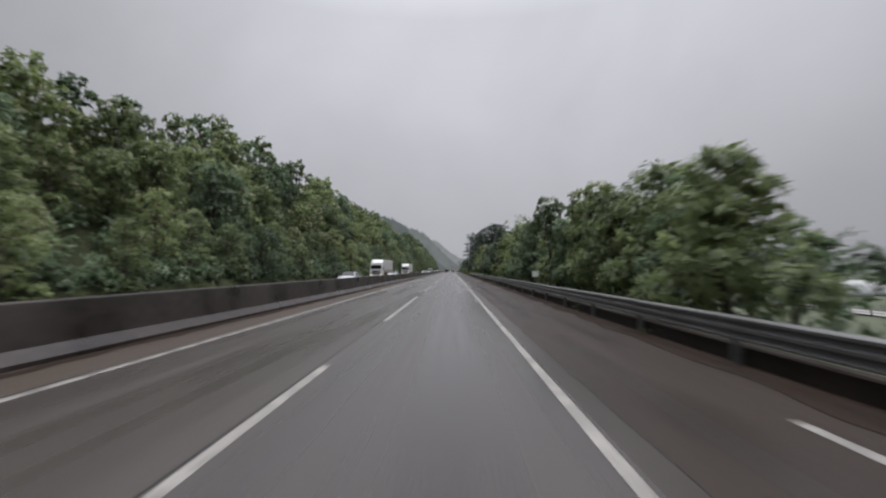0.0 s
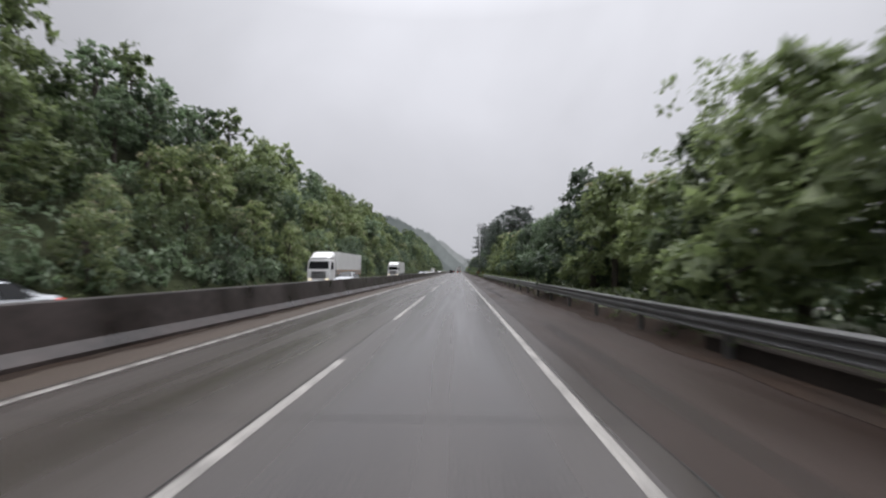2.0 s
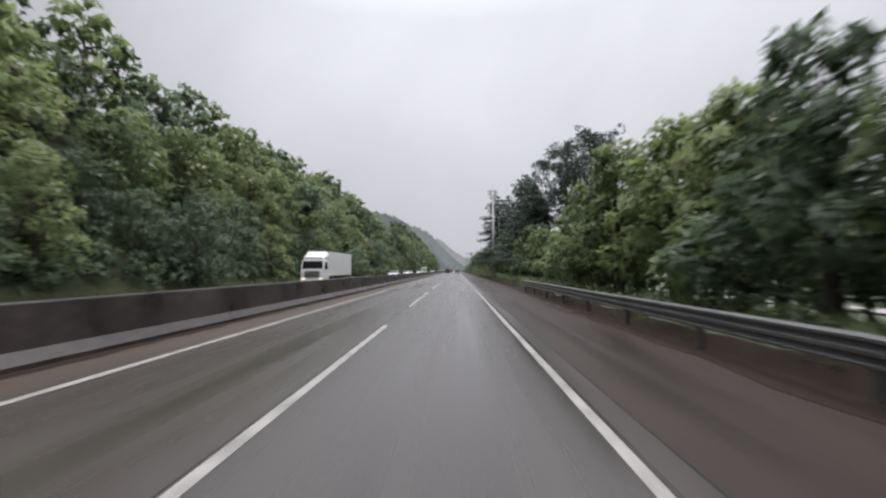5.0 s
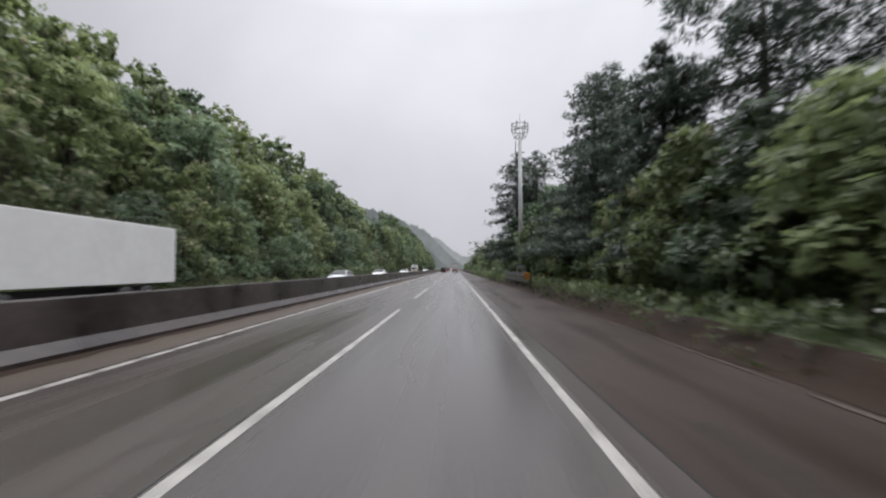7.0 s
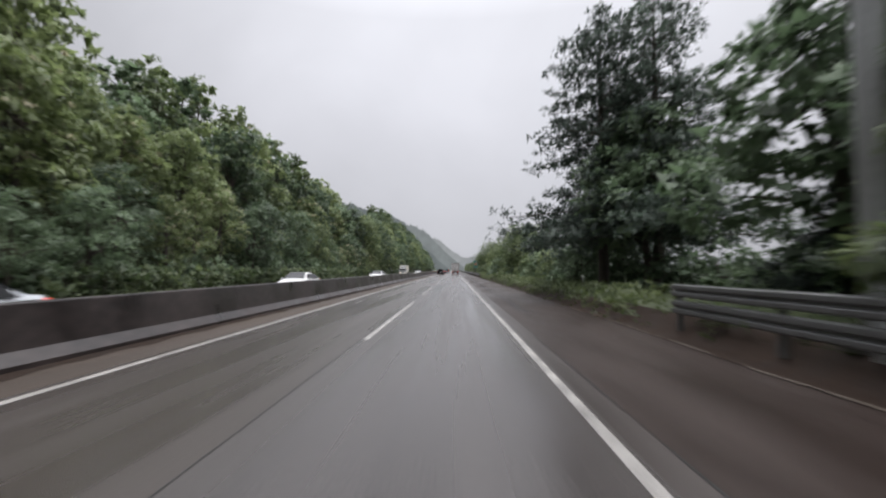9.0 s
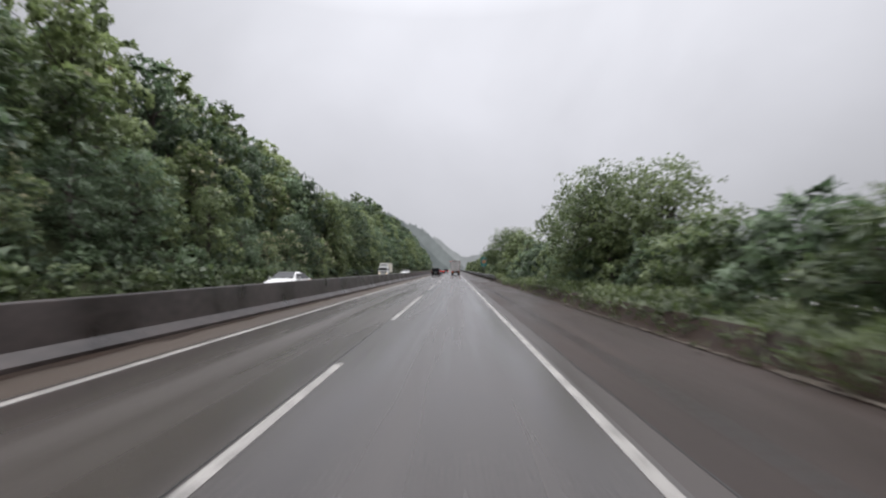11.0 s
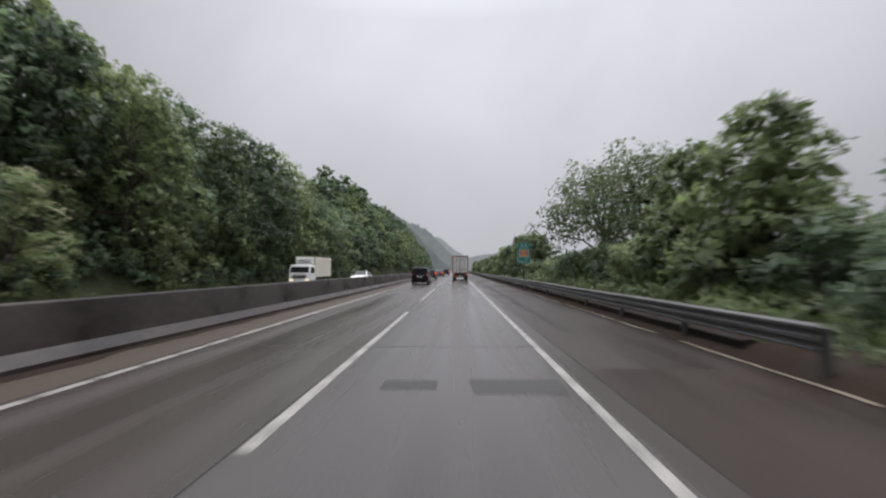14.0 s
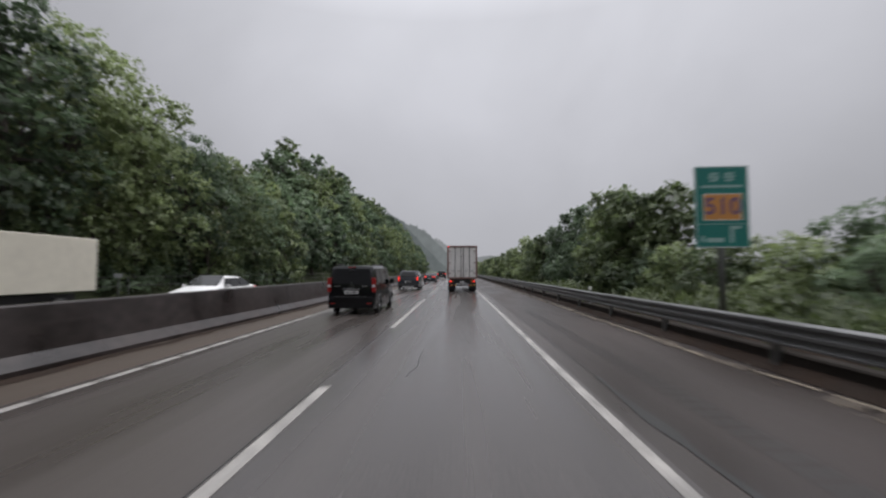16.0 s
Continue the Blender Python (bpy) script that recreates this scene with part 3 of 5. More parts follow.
def broadleaf(name, seed, height, width, leaves, size, mat, label, bloom=0, base=0.12, lobes_n=11, upper=0.4, top=0.42, core=0.86, girth=1.0, shell=(0.82, 1.02), category="tree", single=False):
    rng = np.random.default_rng(seed)
    lobes = []
    for i in range(lobes_n):
        u = (i + 0.5) / lobes_n
        z = height * (base + (0.92 - base) * u)
        ring = width * 0.5 * min(1.0, 1.25 * (1 - u) ** top)
        a = i * 2.4 + rng.uniform(-0.5, 0.5)
        k = rng.uniform(0.4, 0.78) if i < lobes_n - 1 else 0.1
        rr = width * rng.uniform(0.20, 0.29) * (1 - 0.35 * u * upper)
        lobes.append((ring * k * math.cos(a), ring * k * math.sin(a), min(z, height - rr * 0.75), rr, rr, rr * rng.uniform(0.65, 0.85)))
    t = tagged(root(name), label, category)
    stem, limbs = trunk_mesh(rng, lobes, height, (0.022 * height + 0.03) * girth)
    part("trunk", stem, M["bark"], t)
    tagged(part("branch_framework", limbs, M["bark"], t), kind="stuff")
    sets = [leaf_cloud(rng, lobes, leaves, size, shell=shell, tuft=0.045 * width + 0.12, single=single)]
    if core:
        sets.append(leaf_cloud(rng, lobes, leaves // 3, size * 1.9, per=6, shell=(0.7, 0.92), tuft=0.25, single=True, slim=0.45, soft=0.95))
    piece("crown", joined("crown", sets, mat), t)
    if bloom:
        high = [l for l in lobes if l[2] > height * 0.3]
        piece("blossom", joined("blossom", [leaf_cloud(rng, high, bloom, size * 0.8, per=20, shell=(1.0, 1.12), hang=1.2, tuft=0.3, single=True, slim=0.26)], M["leaf_bloom"]), t, None, "pale drooping catkins")
    return t


def conifer(name, seed, height, width, label, tiers=15, bare=0.12, droop=0.2, flat=False):
    """Whorls of needle sprays on a straight stem, with gaps between the boughs."""
    rng = np.random.default_rng(seed)
    t = tagged(root(name), label, "tree")
    bm = bmesh.new()
    add_tube(bm, (0, 0, -0.6), (0, 0, height * 0.55), 0.016 * height + 0.05, 0.011 * height + 0.02, 8, False)
    add_tube(bm, (0, 0, height * 0.55), (0, 0, height * 0.98), 0.011 * height + 0.02, 0.02, 7, False)
    boughs = bmesh.new()
    lobes = []
    for i in range(tiers):
        u = i / (tiers - 1)
        z = height * (bare + (0.98 - bare) * u)
        reach = width * 0.5 * ((1 - u) ** 0.5 * 0.9 + 0.10) * rng.uniform(0.62, 1.25) if not flat else width * 0.5 * (0.55 + 0.45 * math.sin(math.pi * (0.15 + 0.8 * u)))
        for k in range(7 if not flat else 4):
            a = 2 * math.pi * (k / (7 if not flat else 4)) + i * 1.1 + rng.uniform(-0.35, 0.35)
            r = reach * rng.uniform(0.5, 1.25)
            e = Vector((r * math.cos(a), r * math.sin(a), z - droop * r + rng.uniform(-0.2, 0.2)))
            add_tube(boughs, (0, 0, z), e, 0.05 * (1.1 - u) + 0.012, 0.012, 4, False)
            for s in (0.45, 0.72, 0.98):
                c = Vector((0, 0, z)).lerp(e, s)
                w = 0.30 * r * (1.25 - 0.5 * s) + 0.2
                lobes.append((c.x, c.y, c.z + 0.05, w, w, w * (0.38 if not flat else 0.5)))
    part("trunk", bm, M["bark"], t)
    tagged(part("branch_framework", boughs, M["bark"], t), kind="stuff")
    piece("crown", joined("crown", [leaf_cloud(rng, lobes, 26000 if not flat else 13000, 0.24 if not flat else 0.28, per=12 if not flat else 40, shell=(0.2, 1.0), hang=-0.1, tuft=0.26 if not flat else 0.42, slim=0.13, single=True)] + ([leaf_cloud(rng, lobes, 9500, 0.32, per=6, shell=(0.0, 0.65), hang=-0.2, tuft=0.25, slim=0.26, single=True)] if not flat else []), M["needle"]), t)
    return t


def plant(ob, x, y, turn=0.0, s=1.0, sink=0.1, tilt=0.0, sz=None):
    m = pose(x, y, ground_z(x, y) - sink, tilt, 0, turn) @ Matrix.Diagonal((s, s, sz or s, 1))
    if not ob.get("set"):
        ob["set"] = 1
        ob.matrix_basis = m
        return ob
    return copy_thing(ob, m @ Matrix.Diagonal((*(1 / k for k in ob.scale), 1)))


rnd = random.Random(5)
WOOD = "trees of the hillside wood"
near_kinds = [
    broadleaf("oak_tree", 1, 7.93, 5.77, 4600, 0.148, M["leaf_oak"], "leafy green oak on the wooded hillside", base=0.06),
    broadleaf("locust_tree", 2, 8.27, 5.17, 4600, 0.141, M["leaf_fresh"], "light green locust tree with drooping wet leaves", base=0.05, bloom=900),
    broadleaf("oak_tree", 3, 7.61, 6.54, 4600, 0.156, M["leaf_dark"], "dark green oak at the wood's edge", base=0.05),
    broadleaf("chestnut_tree", 4, 6.81, 4.85, 4600, 0.121, M["leaf_oak"], "chestnut tree with pale hanging catkins", base=0.05, bloom=2000),
]
distant_kinds = [
    broadleaf("oak_tree", 14, 11.15, 7.67, 1100, 0.500, M["leaf_oak"], "oak far along the wooded hillside", base=0.1, lobes_n=9, single=True),
    broadleaf("oak_tree", 15, 10.99, 6.67, 1100, 0.456, M["leaf_dark"], "dark oak far along the wooded hillside", base=0.1, lobes_n=9, single=True),
]
far_kinds = [
    broadleaf("oak_tree", 11, 9.90, 6.81, 2100, 0.317, M["leaf_oak"], "oak standing high on the hillside", base=0.25, lobes_n=11, single=True),
    broadleaf("oak_tree", 12, 9.87, 5.85, 2100, 0.292, M["leaf_dark"], "dark green oak on the upper slope", base=0.25, lobes_n=11, single=True),
    broadleaf("locust_tree", 13, 11.02, 7.46, 2100, 0.339, M["leaf_fresh"], "light green locust tree on the slope", base=0.25, lobes_n=11, single=True, bloom=260),
]
mid_kinds = [
    broadleaf("oak_tree", 6, 9.10, 6.78, 3600, 0.248, M["leaf_oak"], "leafy green oak on the wooded slope", base=0.12, lobes_n=12, single=True),
    broadleaf("chestnut_tree", 7, 9.19, 6.13, 3600, 0.230, M["leaf_fresh"], "chestnut tree with pale catkins on the slope", base=0.12, lobes_n=12, single=True, bloom=800),
    broadleaf("oak_tree", 8, 10.73, 7.46, 3600, 0.280, M["leaf_dark"], "dark green oak on the wooded slope", base=0.12, lobes_n=12, single=True),
]
for t in near_kinds + mid_kinds + far_kinds + distant_kinds:
    tagged(t, group=WOOD)
for x0, gap, kinds, y_from in ((-23.6, 4.7, near_kinds, 6), (-28.5, 5.6, mid_kinds, 10), (-34.5, 6.0, far_kinds, 14), (-41.5, 6.6, distant_kinds, 20)):
    y = y_from
    while y < 600:
        s = rnd.uniform(0.78, 1.16)
        if x0 == -23.6:
            s *= 0.86
        s *= float(np.interp(y, (30, 46, 85, 120, 200, 240, 300, 330), (0.87, 0.92, 0.94, 1.07, 1.08, 1.12, 1.14, 1.1)))
        use = kinds if y < 335 else distant_kinds
        plant(rnd.choice(use), x0 + rnd.uniform(-1.6, 1.6), y + rnd.uniform(-1.2, 1.2), rnd.uniform(0, 360), s, 0.4)
        y += gap * rnd.uniform(0.8, 1.25) * (1.0 if y < 440 else 1.25)

tall = [
    broadleaf("oak_tree", 16, 15.0, 9.6, 8200, 0.225, M["leaf_oak"], "tall broad oak at the edge of the wood", base=0.1, lobes_n=17),
    broadleaf("oak_tree", 17, 14.5, 9.0, 8200, 0.225, M["leaf_dark"], "tall dark green oak at the edge of the wood", base=0.12, lobes_n=16),
]
for t in tall:
    tagged(t, group=WOOD)
for x, y, k in ((-23.8, 281.5, 0), (-24.6, 287.0, 1), (-23.8, 292.5, 0), (-24.6, 298.0, 1), (-24.0, 303.5, 1), (-24.6, 308.5, 0), (-24.0, 314.0, 0), (-23.8, 320.0, 1), (-24.4, 326.5, 0), (-24.0, 333.0, 1), (-24.4, 340.0, 0)):
    plant(tall[k], x, y, 60 * y, 0.95 if y < 295 else 1.1 - 0.011 * abs(y - 304), 0.4)

# undergrowth along the far verge
low = broadleaf("shrub", 33, 2.11, 3.16, 520, 0.202, M["leaf_dark"], "low dark green shrub at the foot of the wood", base=0.0, lobes_n=6, category="shrub")
tagged(low, group="shrubs at the foot of the wood")
y = 4.0
while y < 340:
    plant(low, -22.7 + rnd.uniform(-0.5, 0.4), y, rnd.uniform(0, 360), rnd.uniform(0.8, 1.1))
    y += rnd.uniform(2.4, 3.4)


def undergrowth():
    """Brambles and saplings filling the foot of the wood."""
    rng = np.random.default_rng(19)
    lobes = []
    for i in range(1500):
        x, y, r = rng.uniform(-33, -22.2), rng.uniform(4, 345), rng.uniform(0.8, 1.5)
        lobes.append((x, y, ground_z(x, y) + rng.uniform(0.2, 1.6), r, r, r * 0.8))
    me = joined("undergrowth", [leaf_cloud(rng, lobes, 90000, 0.22, per=9, tuft=0.3, single=True), leaf_cloud(rng, lobes, 13000, 0.6, per=5, shell=(0.2, 0.8), tuft=0.3, single=True)], M["leaf_dark"])
    return tagged(piece("undergrowth", me), "tangled green brambles at the foot of the wood", "undergrowth", kind="stuff")


undergrowth()


def hedge(y0, y1, x, h):
    rng = np.random.default_rng(15)
    t = tagged(root("hedge"), "long clipped green hedge along the far verge", "hedge")
    lobes = [(x + rng.uniform(-0.15, 0.15), y, ground_z(x, y) + z, 0.62, 0.8, 0.55) for y in np.arange(y0, y1, 0.9) for z in np.arange(0.3, h - 0.3, 0.6)]
    piece("foliage", joined("foliage", [leaf_cloud(rng, lobes, 9000, 0.2, per=8, tuft=0.14), leaf_cloud(rng, lobes, 1600, 0.6, per=4, shell=(0.2, 0.7), tuft=0.1)], M["leaf_oak"]), t)
    stems = bmesh.new()
    for y in np.arange(y0 + 0.4, y1, 0.9):
        z = ground_z(x, y)
        add_tube(stems, (x, y, z - 0.1), (x + rng.uniform(-0.2, 0.2), y + rng.uniform(-0.2, 0.2), z + h * 0.7), 0.03, 0.012, 5)
    tagged(part("stem_framework", stems, M["bark"], t), kind="stuff")


hedge(188.0, 262.0, -20.7, 2.3)

# trees on the eastern bank
HEDGE = "roadside trees on the bank"
young = [
    broadleaf("roadside_tree", 21, 5.94, 4.68, 3800, 0.184, M["leaf_oak"], "bushy green roadside tree behind the guardrail", base=0.16, lobes_n=13, upper=1.0, top=0.6),
    broadleaf("roadside_tree", 22, 6.46, 4.59, 3800, 0.174, M["leaf_dark"], "dense dark green roadside tree", base=0.16, lobes_n=13, upper=1.0, top=0.6),
    broadleaf("locust_tree", 23, 6.82, 4.61, 3800, 0.189, M["leaf_fresh"], "light green locust with feathery branches", base=0.16, lobes_n=13, upper=1.0, top=0.6, bloom=160),
]
airy = broadleaf("roadside_tree", 24, 5.44, 5.28, 6800, 0.158, M["leaf_oak"], "open-crowned tree with sparse hanging branches", base=0.3, lobes_n=17, core=0, shell=(0.4, 1.2))
shrub = [
    broadleaf("shrub", 31, 2.84, 3.72, 1600, 0.148, M["leaf_oak"], "low green shrub on the verge", base=0.0, lobes_n=8, category="shrub"),
    broadleaf("shrub", 32, 2.85, 3.04, 1600, 0.128, M["leaf_dark"], "rounded dark green shrub on the verge", base=0.0, lobes_n=8, category="shrub"),
]
spruce = conifer("conifer", 41, 12.0, 6.8, "tall dark conifer with layered drooping boughs", bare=0.15)
cedar = conifer("conifer", 42, 17.5, 10.0, "very tall dark conifer with spreading boughs", tiers=19, bare=0.2, droop=0.12)
pine = conifer("pine_tree", 43, 12.0, 6.5, "tall pine with bare stem and bushy top", tiers=8, bare=0.46, droop=-0.05, flat=True)
grove = broadleaf("roadside_tree", 28, 7.22, 5.70, 3900, 0.19, M["leaf_dark"], "dark roadside tree with bare lower stem", base=0.34, lobes_n=11, upper=1.0, top=0.55)
tagged(grove, group=HEDGE)
for t in young + [airy, spruce, cedar, pine]:
    tagged(t, group=HEDGE)
for t in shrub:
    tagged(t, group="shrubs on the bank")

for x, y, k, s in ((8.0, 12.5, 0, 0.9), (9.2, 16.5, 1, 0.85)):
    plant(young[k], x, y, 40 * y, s)
y = 19.0
while y < 128:
    s = rnd.uniform(0.95, 1.06) * float(np.interp(y, (19, 28, 33, 37, 41, 48, 53, 58, 64, 72, 77, 86, 91, 104, 128), (1.04, 1.0, 0.92, 0.8, 0.88, 1.2, 1.2, 0.82, 1.13, 1.1, 0.9, 0.88, 0.92, 1.1, 1.18)))
    plant(grove if 75 < y < 89 else young[rnd.randrange(3)], 8.6 + rnd.uniform(-0.6, 1.0), y, rnd.uniform(0, 360), s)
    if rnd.random() < 0.5:
        plant(young[0], 12.0 + rnd.uniform(-0.8, 1.2), y + 2, rnd.uniform(0, 360), s * 1.1)
    y += rnd.uniform(3.4, 4.6)
thicket = broadleaf("shrub", 34, 2.98, 4.47, 520, 0.234, M["leaf_dark"], "dark shaded shrub behind the roadside trees", base=0.0, lobes_n=7, category="shrub")
tagged(thicket, group="shrubs on the bank")
y = 14.0
while y < 177:
    plant(thicket, 11.4 + rnd.uniform(-0.5, 0.6), y, rnd.uniform(0, 360), rnd.uniform(1.0, 1.35))
    y += rnd.uniform(3.0, 4.0)
for i in range(20):
    plant(thicket, 13.6 + 0.5 * math.sin(5 * i), 131 + 2.4 * i, 77 * i, 1.0 + 0.12 * math.sin(3 * i))
for x, y, s in ((13.7, 149.0, 1.36), (14.4, 141.2, 1.34)):
    plant(pine, x, y, 57 * y, s)
for x, y, t, s in ((10.3, 151.0, spruce, 1.0), (10.6, 158.5, cedar, 0.84), (11.0, 163.5, cedar, 0.93), (9.2, 192.0, cedar, 1.0), (11.4, 189.6, cedar, 0.98), (12.5, 198.0, cedar, 0.85), (12.0, 171.0, spruce, 0.9), (12.8, 178.0, spruce, 0.7)):
    plant(t, x, y, 73 * y, s)
for x, y, k, s in ((8.9, 139.5, 0, 0.95), (9.6, 143.0, 1, 1.0), (9.0, 146.2, 2, 0.98), (9.6, 149.0, 0, 1.0)):
    plant(young[k], x, y, 33 * y, s)
for x, y, k, s in ((9.9, 167.5, 0, 1.05), (10.8, 173.0, 2, 1.1), (9.4, 164.0, 0, 0.8)):
    plant(young[k], x, y, 29 * y, s)
for x, y, s in ((11.4, 161.0, 0.95), (11.2, 177.5, 1.4), (10.8, 189.5, 1.4)):
    plant(grove, x, y, 29 * y, s)
y = 128.0
while y < 157:
    plant(young[rnd.randrange(3)], 9.7 + rnd.uniform(-0.6, 0.8), y, rnd.uniform(0, 360), rnd.uniform(0.76, 0.98))
    y += rnd.uniform(2.7, 3.6)
y = 174.0
while y < 199:
    plant(thicket, 11.0 + rnd.uniform(-0.5, 0.6), y, rnd.uniform(0, 360), rnd.uniform(0.72, 0.86))
    plant(thicket, 13.4 + rnd.uniform(-0.5, 0.6), y + 0.8, rnd.uniform(0, 360), rnd.uniform(0.66, 0.78))
    y += rnd.uniform(1.7, 2.3)
y = 196.0
while y < 286:
    k = float(np.interp(y, (240, 245, 254, 258, 263), (1.0, 1.28, 1.25, 1.0, 0.85)))
    plant(shrub[rnd.randrange(2)], (9.3 if y < 256 else 8.7) + rnd.uniform(-0.4, 0.4), y, rnd.uniform(0, 360), k * rnd.uniform(0.9, 1.15))
    if y > 196:
        plant(thicket, 11.2 + rnd.uniform(-0.6, 0.6), y + 1.2, rnd.uniform(0, 360), k * rnd.uniform(1.0, 1.3))
    y += rnd.uniform(2.3, 2.9)
for x, y, s in ((9.4, 227.0, 1.36), (9.6, 231.5, 1.3), (11.6, 224.5, 1.32)):
    plant(airy, x, y, 31 * y, s)
sparse = broadleaf("roadside_tree", 27, 7.4, 4.8, 950, 0.19, M["leaf_oak"], "thin young tree with a few wispy branches", base=0.45, lobes_n=7, core=0, girth=0.42, shell=(0.5, 1.1))
tagged(sparse, group=HEDGE)
for x, y, s in ((9.3, 236.0, 0.95), (9.6, 241.5, 0.95), (9.2, 253.8, 0.92), (9.9, 20.8, 0.9), (8.9, 53.5, 1.12)):
    plant(sparse, x, y, 31 * y, s)
for x, y, s in ((9.6, 249.5, 0.75), (9.8, 254.0, 0.85), (10.2, 259.0, 0.85), (9.4, 264.0, 1.08), (9.8, 268.5, 1.1)):
    plant(young[int(y) % 2], x, y, 47 * y, s)
spreading = tagged(broadleaf("roadside_tree", 26, 8.6, 9.0, 9500, 0.19, M["leaf_oak"], "wide leaning tree whose branches hang over the guardrail", base=0.36, lobes_n=15, core=0, shell=(0.35, 1.06), upper=1.0), group=HEDGE)
plant(spreading, 10.0, 281.0, 20, 1.0)
plant(spreading, 10.8, 275.0, 200, 0.92)
for x, y, k in ((11.2, 293.6, 1.05), (13.2, 295.0, 1.0), (12.0, 287.6, 1.0), (9.4, 276.0, 0.9), (9.2, 280.5, 0.85)):
    plant(shrub[1], x, y, 37 * y, k)
for x, y in ((8.6, 284), (9.0, 288), (9.6, 291.5), (8.4, 296), (8.0, 299.5)):
    plant(shrub[int(y) % 2], x, y, 30 * y, 0.7)
for x, y in ((8.8, 293.2), (9.6, 295.6), (7.9, 297.4), (11.0, 293.5)):
    plant(shrub[0], x, y, 50 * y, 0.72)
plant(young[2], 7.8, 171.0, 40, 0.84)
plant(young[0], 8.3, 304.0, 100, 0.95)
plant(young[0], 9.4, 300.6, 10, 0.86)
plant(young[0], 8.1, 302.0, 210, 0.84)
plant(young[1], 8.6, 307.0, 80, 0.8)
slender = tagged(broadleaf("roadside_tree", 29, 7.2, 3.4, 1700, 0.16, M["leaf_oak"], "slender tree with a small umbrella crown", base=0.62, lobes_n=7, girth=0.6), group=HEDGE)
plant(slender, 7.5, 33.0, 15, 1.0)
distant = broadleaf("roadside_tree", 25, 6.8, 5.4, 1100, 0.38, M["leaf_oak"], "green roadside tree far along the guardrail", base=0.03, lobes_n=9)
tagged(distant, group=HEDGE)
y = 308.0
while y < 480:
    plant(young[rnd.randrange(2)] if y < 335 else distant, 9.0 + rnd.uniform(-0.5, 1.2), y, rnd.uniform(0, 360), rnd.uniform(0.6, 0.8) * (1.32 if y < 345 else 1.05))
    y += rnd.uniform(3.8, 5.4)


# ---- telecom mast and sign ----
def telecom_mast(x, y):
    z = ground_z(x, y)
    mast = tagged(root("telecom_mast", pose(x, y, z)), "grey steel telecom monopole with antenna ring on top", "mast")
    # pole uses the paler panel grey: distance haze put into its colour
    part("pole", tube((0, 0, -0.3), (0, 0, 13.7), 0.24, 0.16, 16), M["panel_grey"], mast, smooth=True)
    part("base_flange", tube((0, 0, 0.0), (0, 0, 0.12), 0.5, 0.5, 16), M["steel_dark"], mast)
    for zz, r in ((13.7, 0.55), (14.3, 0.78), (14.9, 0.78)):
        bm = bmesh.new()
        add_ring(bm, Matrix.Translation((0, 0, zz)), r, 0.03)
        part("ring", bm, M["steel_dark"], mast)
    for i in range(6):
        a = math.pi * i / 3
        c, s = math.cos(a), math.sin(a)
        bm = bmesh.new()
        add_tube(bm, (0, 0, 13.4), (0.55 * c, 0.55 * s, 13.7), 0.025, 0.025, 5)
        add_tube(bm, (0.55 * c, 0.55 * s, 13.7), (0.78 * c, 0.78 * s, 14.3), 0.025, 0.025, 5)
        add_tube(bm, (0.78 * c, 0.78 * s, 14.3), (0.78 * c, 0.78 * s, 15.0), 0.025, 0.025, 5)
        part("brace", bm, M["steel_dark"], mast)
        part("antenna", box(0.74 * c - 0.05, 0.74 * c + 0.05, 0.74 * s - 0.05, 0.74 * s + 0.05, 14.2, 15.1, 0.015), M["panel_grey"], mast)
    part("lightning_rod", tube((0, 0, 13.7), (0, 0, 15.9), 0.03, 0.012, 6), M["steel_dark"], mast)
    for zz in (11.6, 12.2):
        part("bracket", box(-0.4, 0.4, -0.03, 0.03, zz, zz + 0.08, 0.01), M["steel_dark"], mast)
    bm = bmesh.new()
    for side in (-0.12, 0.12):
        add_tube(bm, (-0.42, side, 6.5), (-0.42, side, 13.3), 0.018, 0.018, 5)
    for k in range(23):
        add_tube(bm, (-0.42, -0.12, 6.6 + 0.3 * k), (-0.42, 0.12, 6.6 + 0.3 * k), 0.012, 0.012, 4)
    for k in range(5):
        add_tube(bm, (-0.42, 0, 6.8 + 1.55 * k), (-0.15, 0, 6.8 + 1.55 * k), 0.016, 0.016, 4)
    part("ladder", bm, M["steel_dark"], mast)
    cab = tagged(root("equipment_cabinet", pose(x - 0.05, y - 0.75, ground_z(x, y))), "pale grey metal equipment cabinet beside the mast", "cabinet")
    part("body", box(-0.45, 0.45, -0.35, 0.35, -0.1, 1.45, 0.02), M["panel_grey"], cab)
    part("roof", box(-0.52, 0.52, -0.42, 0.42, 1.45, 1.52, 0.015), M["panel_grey"], cab)
    part("door", box(-0.40, 0.40, -0.375, -0.353, 0.08, 1.36, 0.008), M["panel_grey"], cab)


M["panel_grey"] = material("painted_grey_metal", (0.42, 0.43, 0.43), 0.5, vary=0.15, grain=8)
telecom_mast(6.6, 171.9)


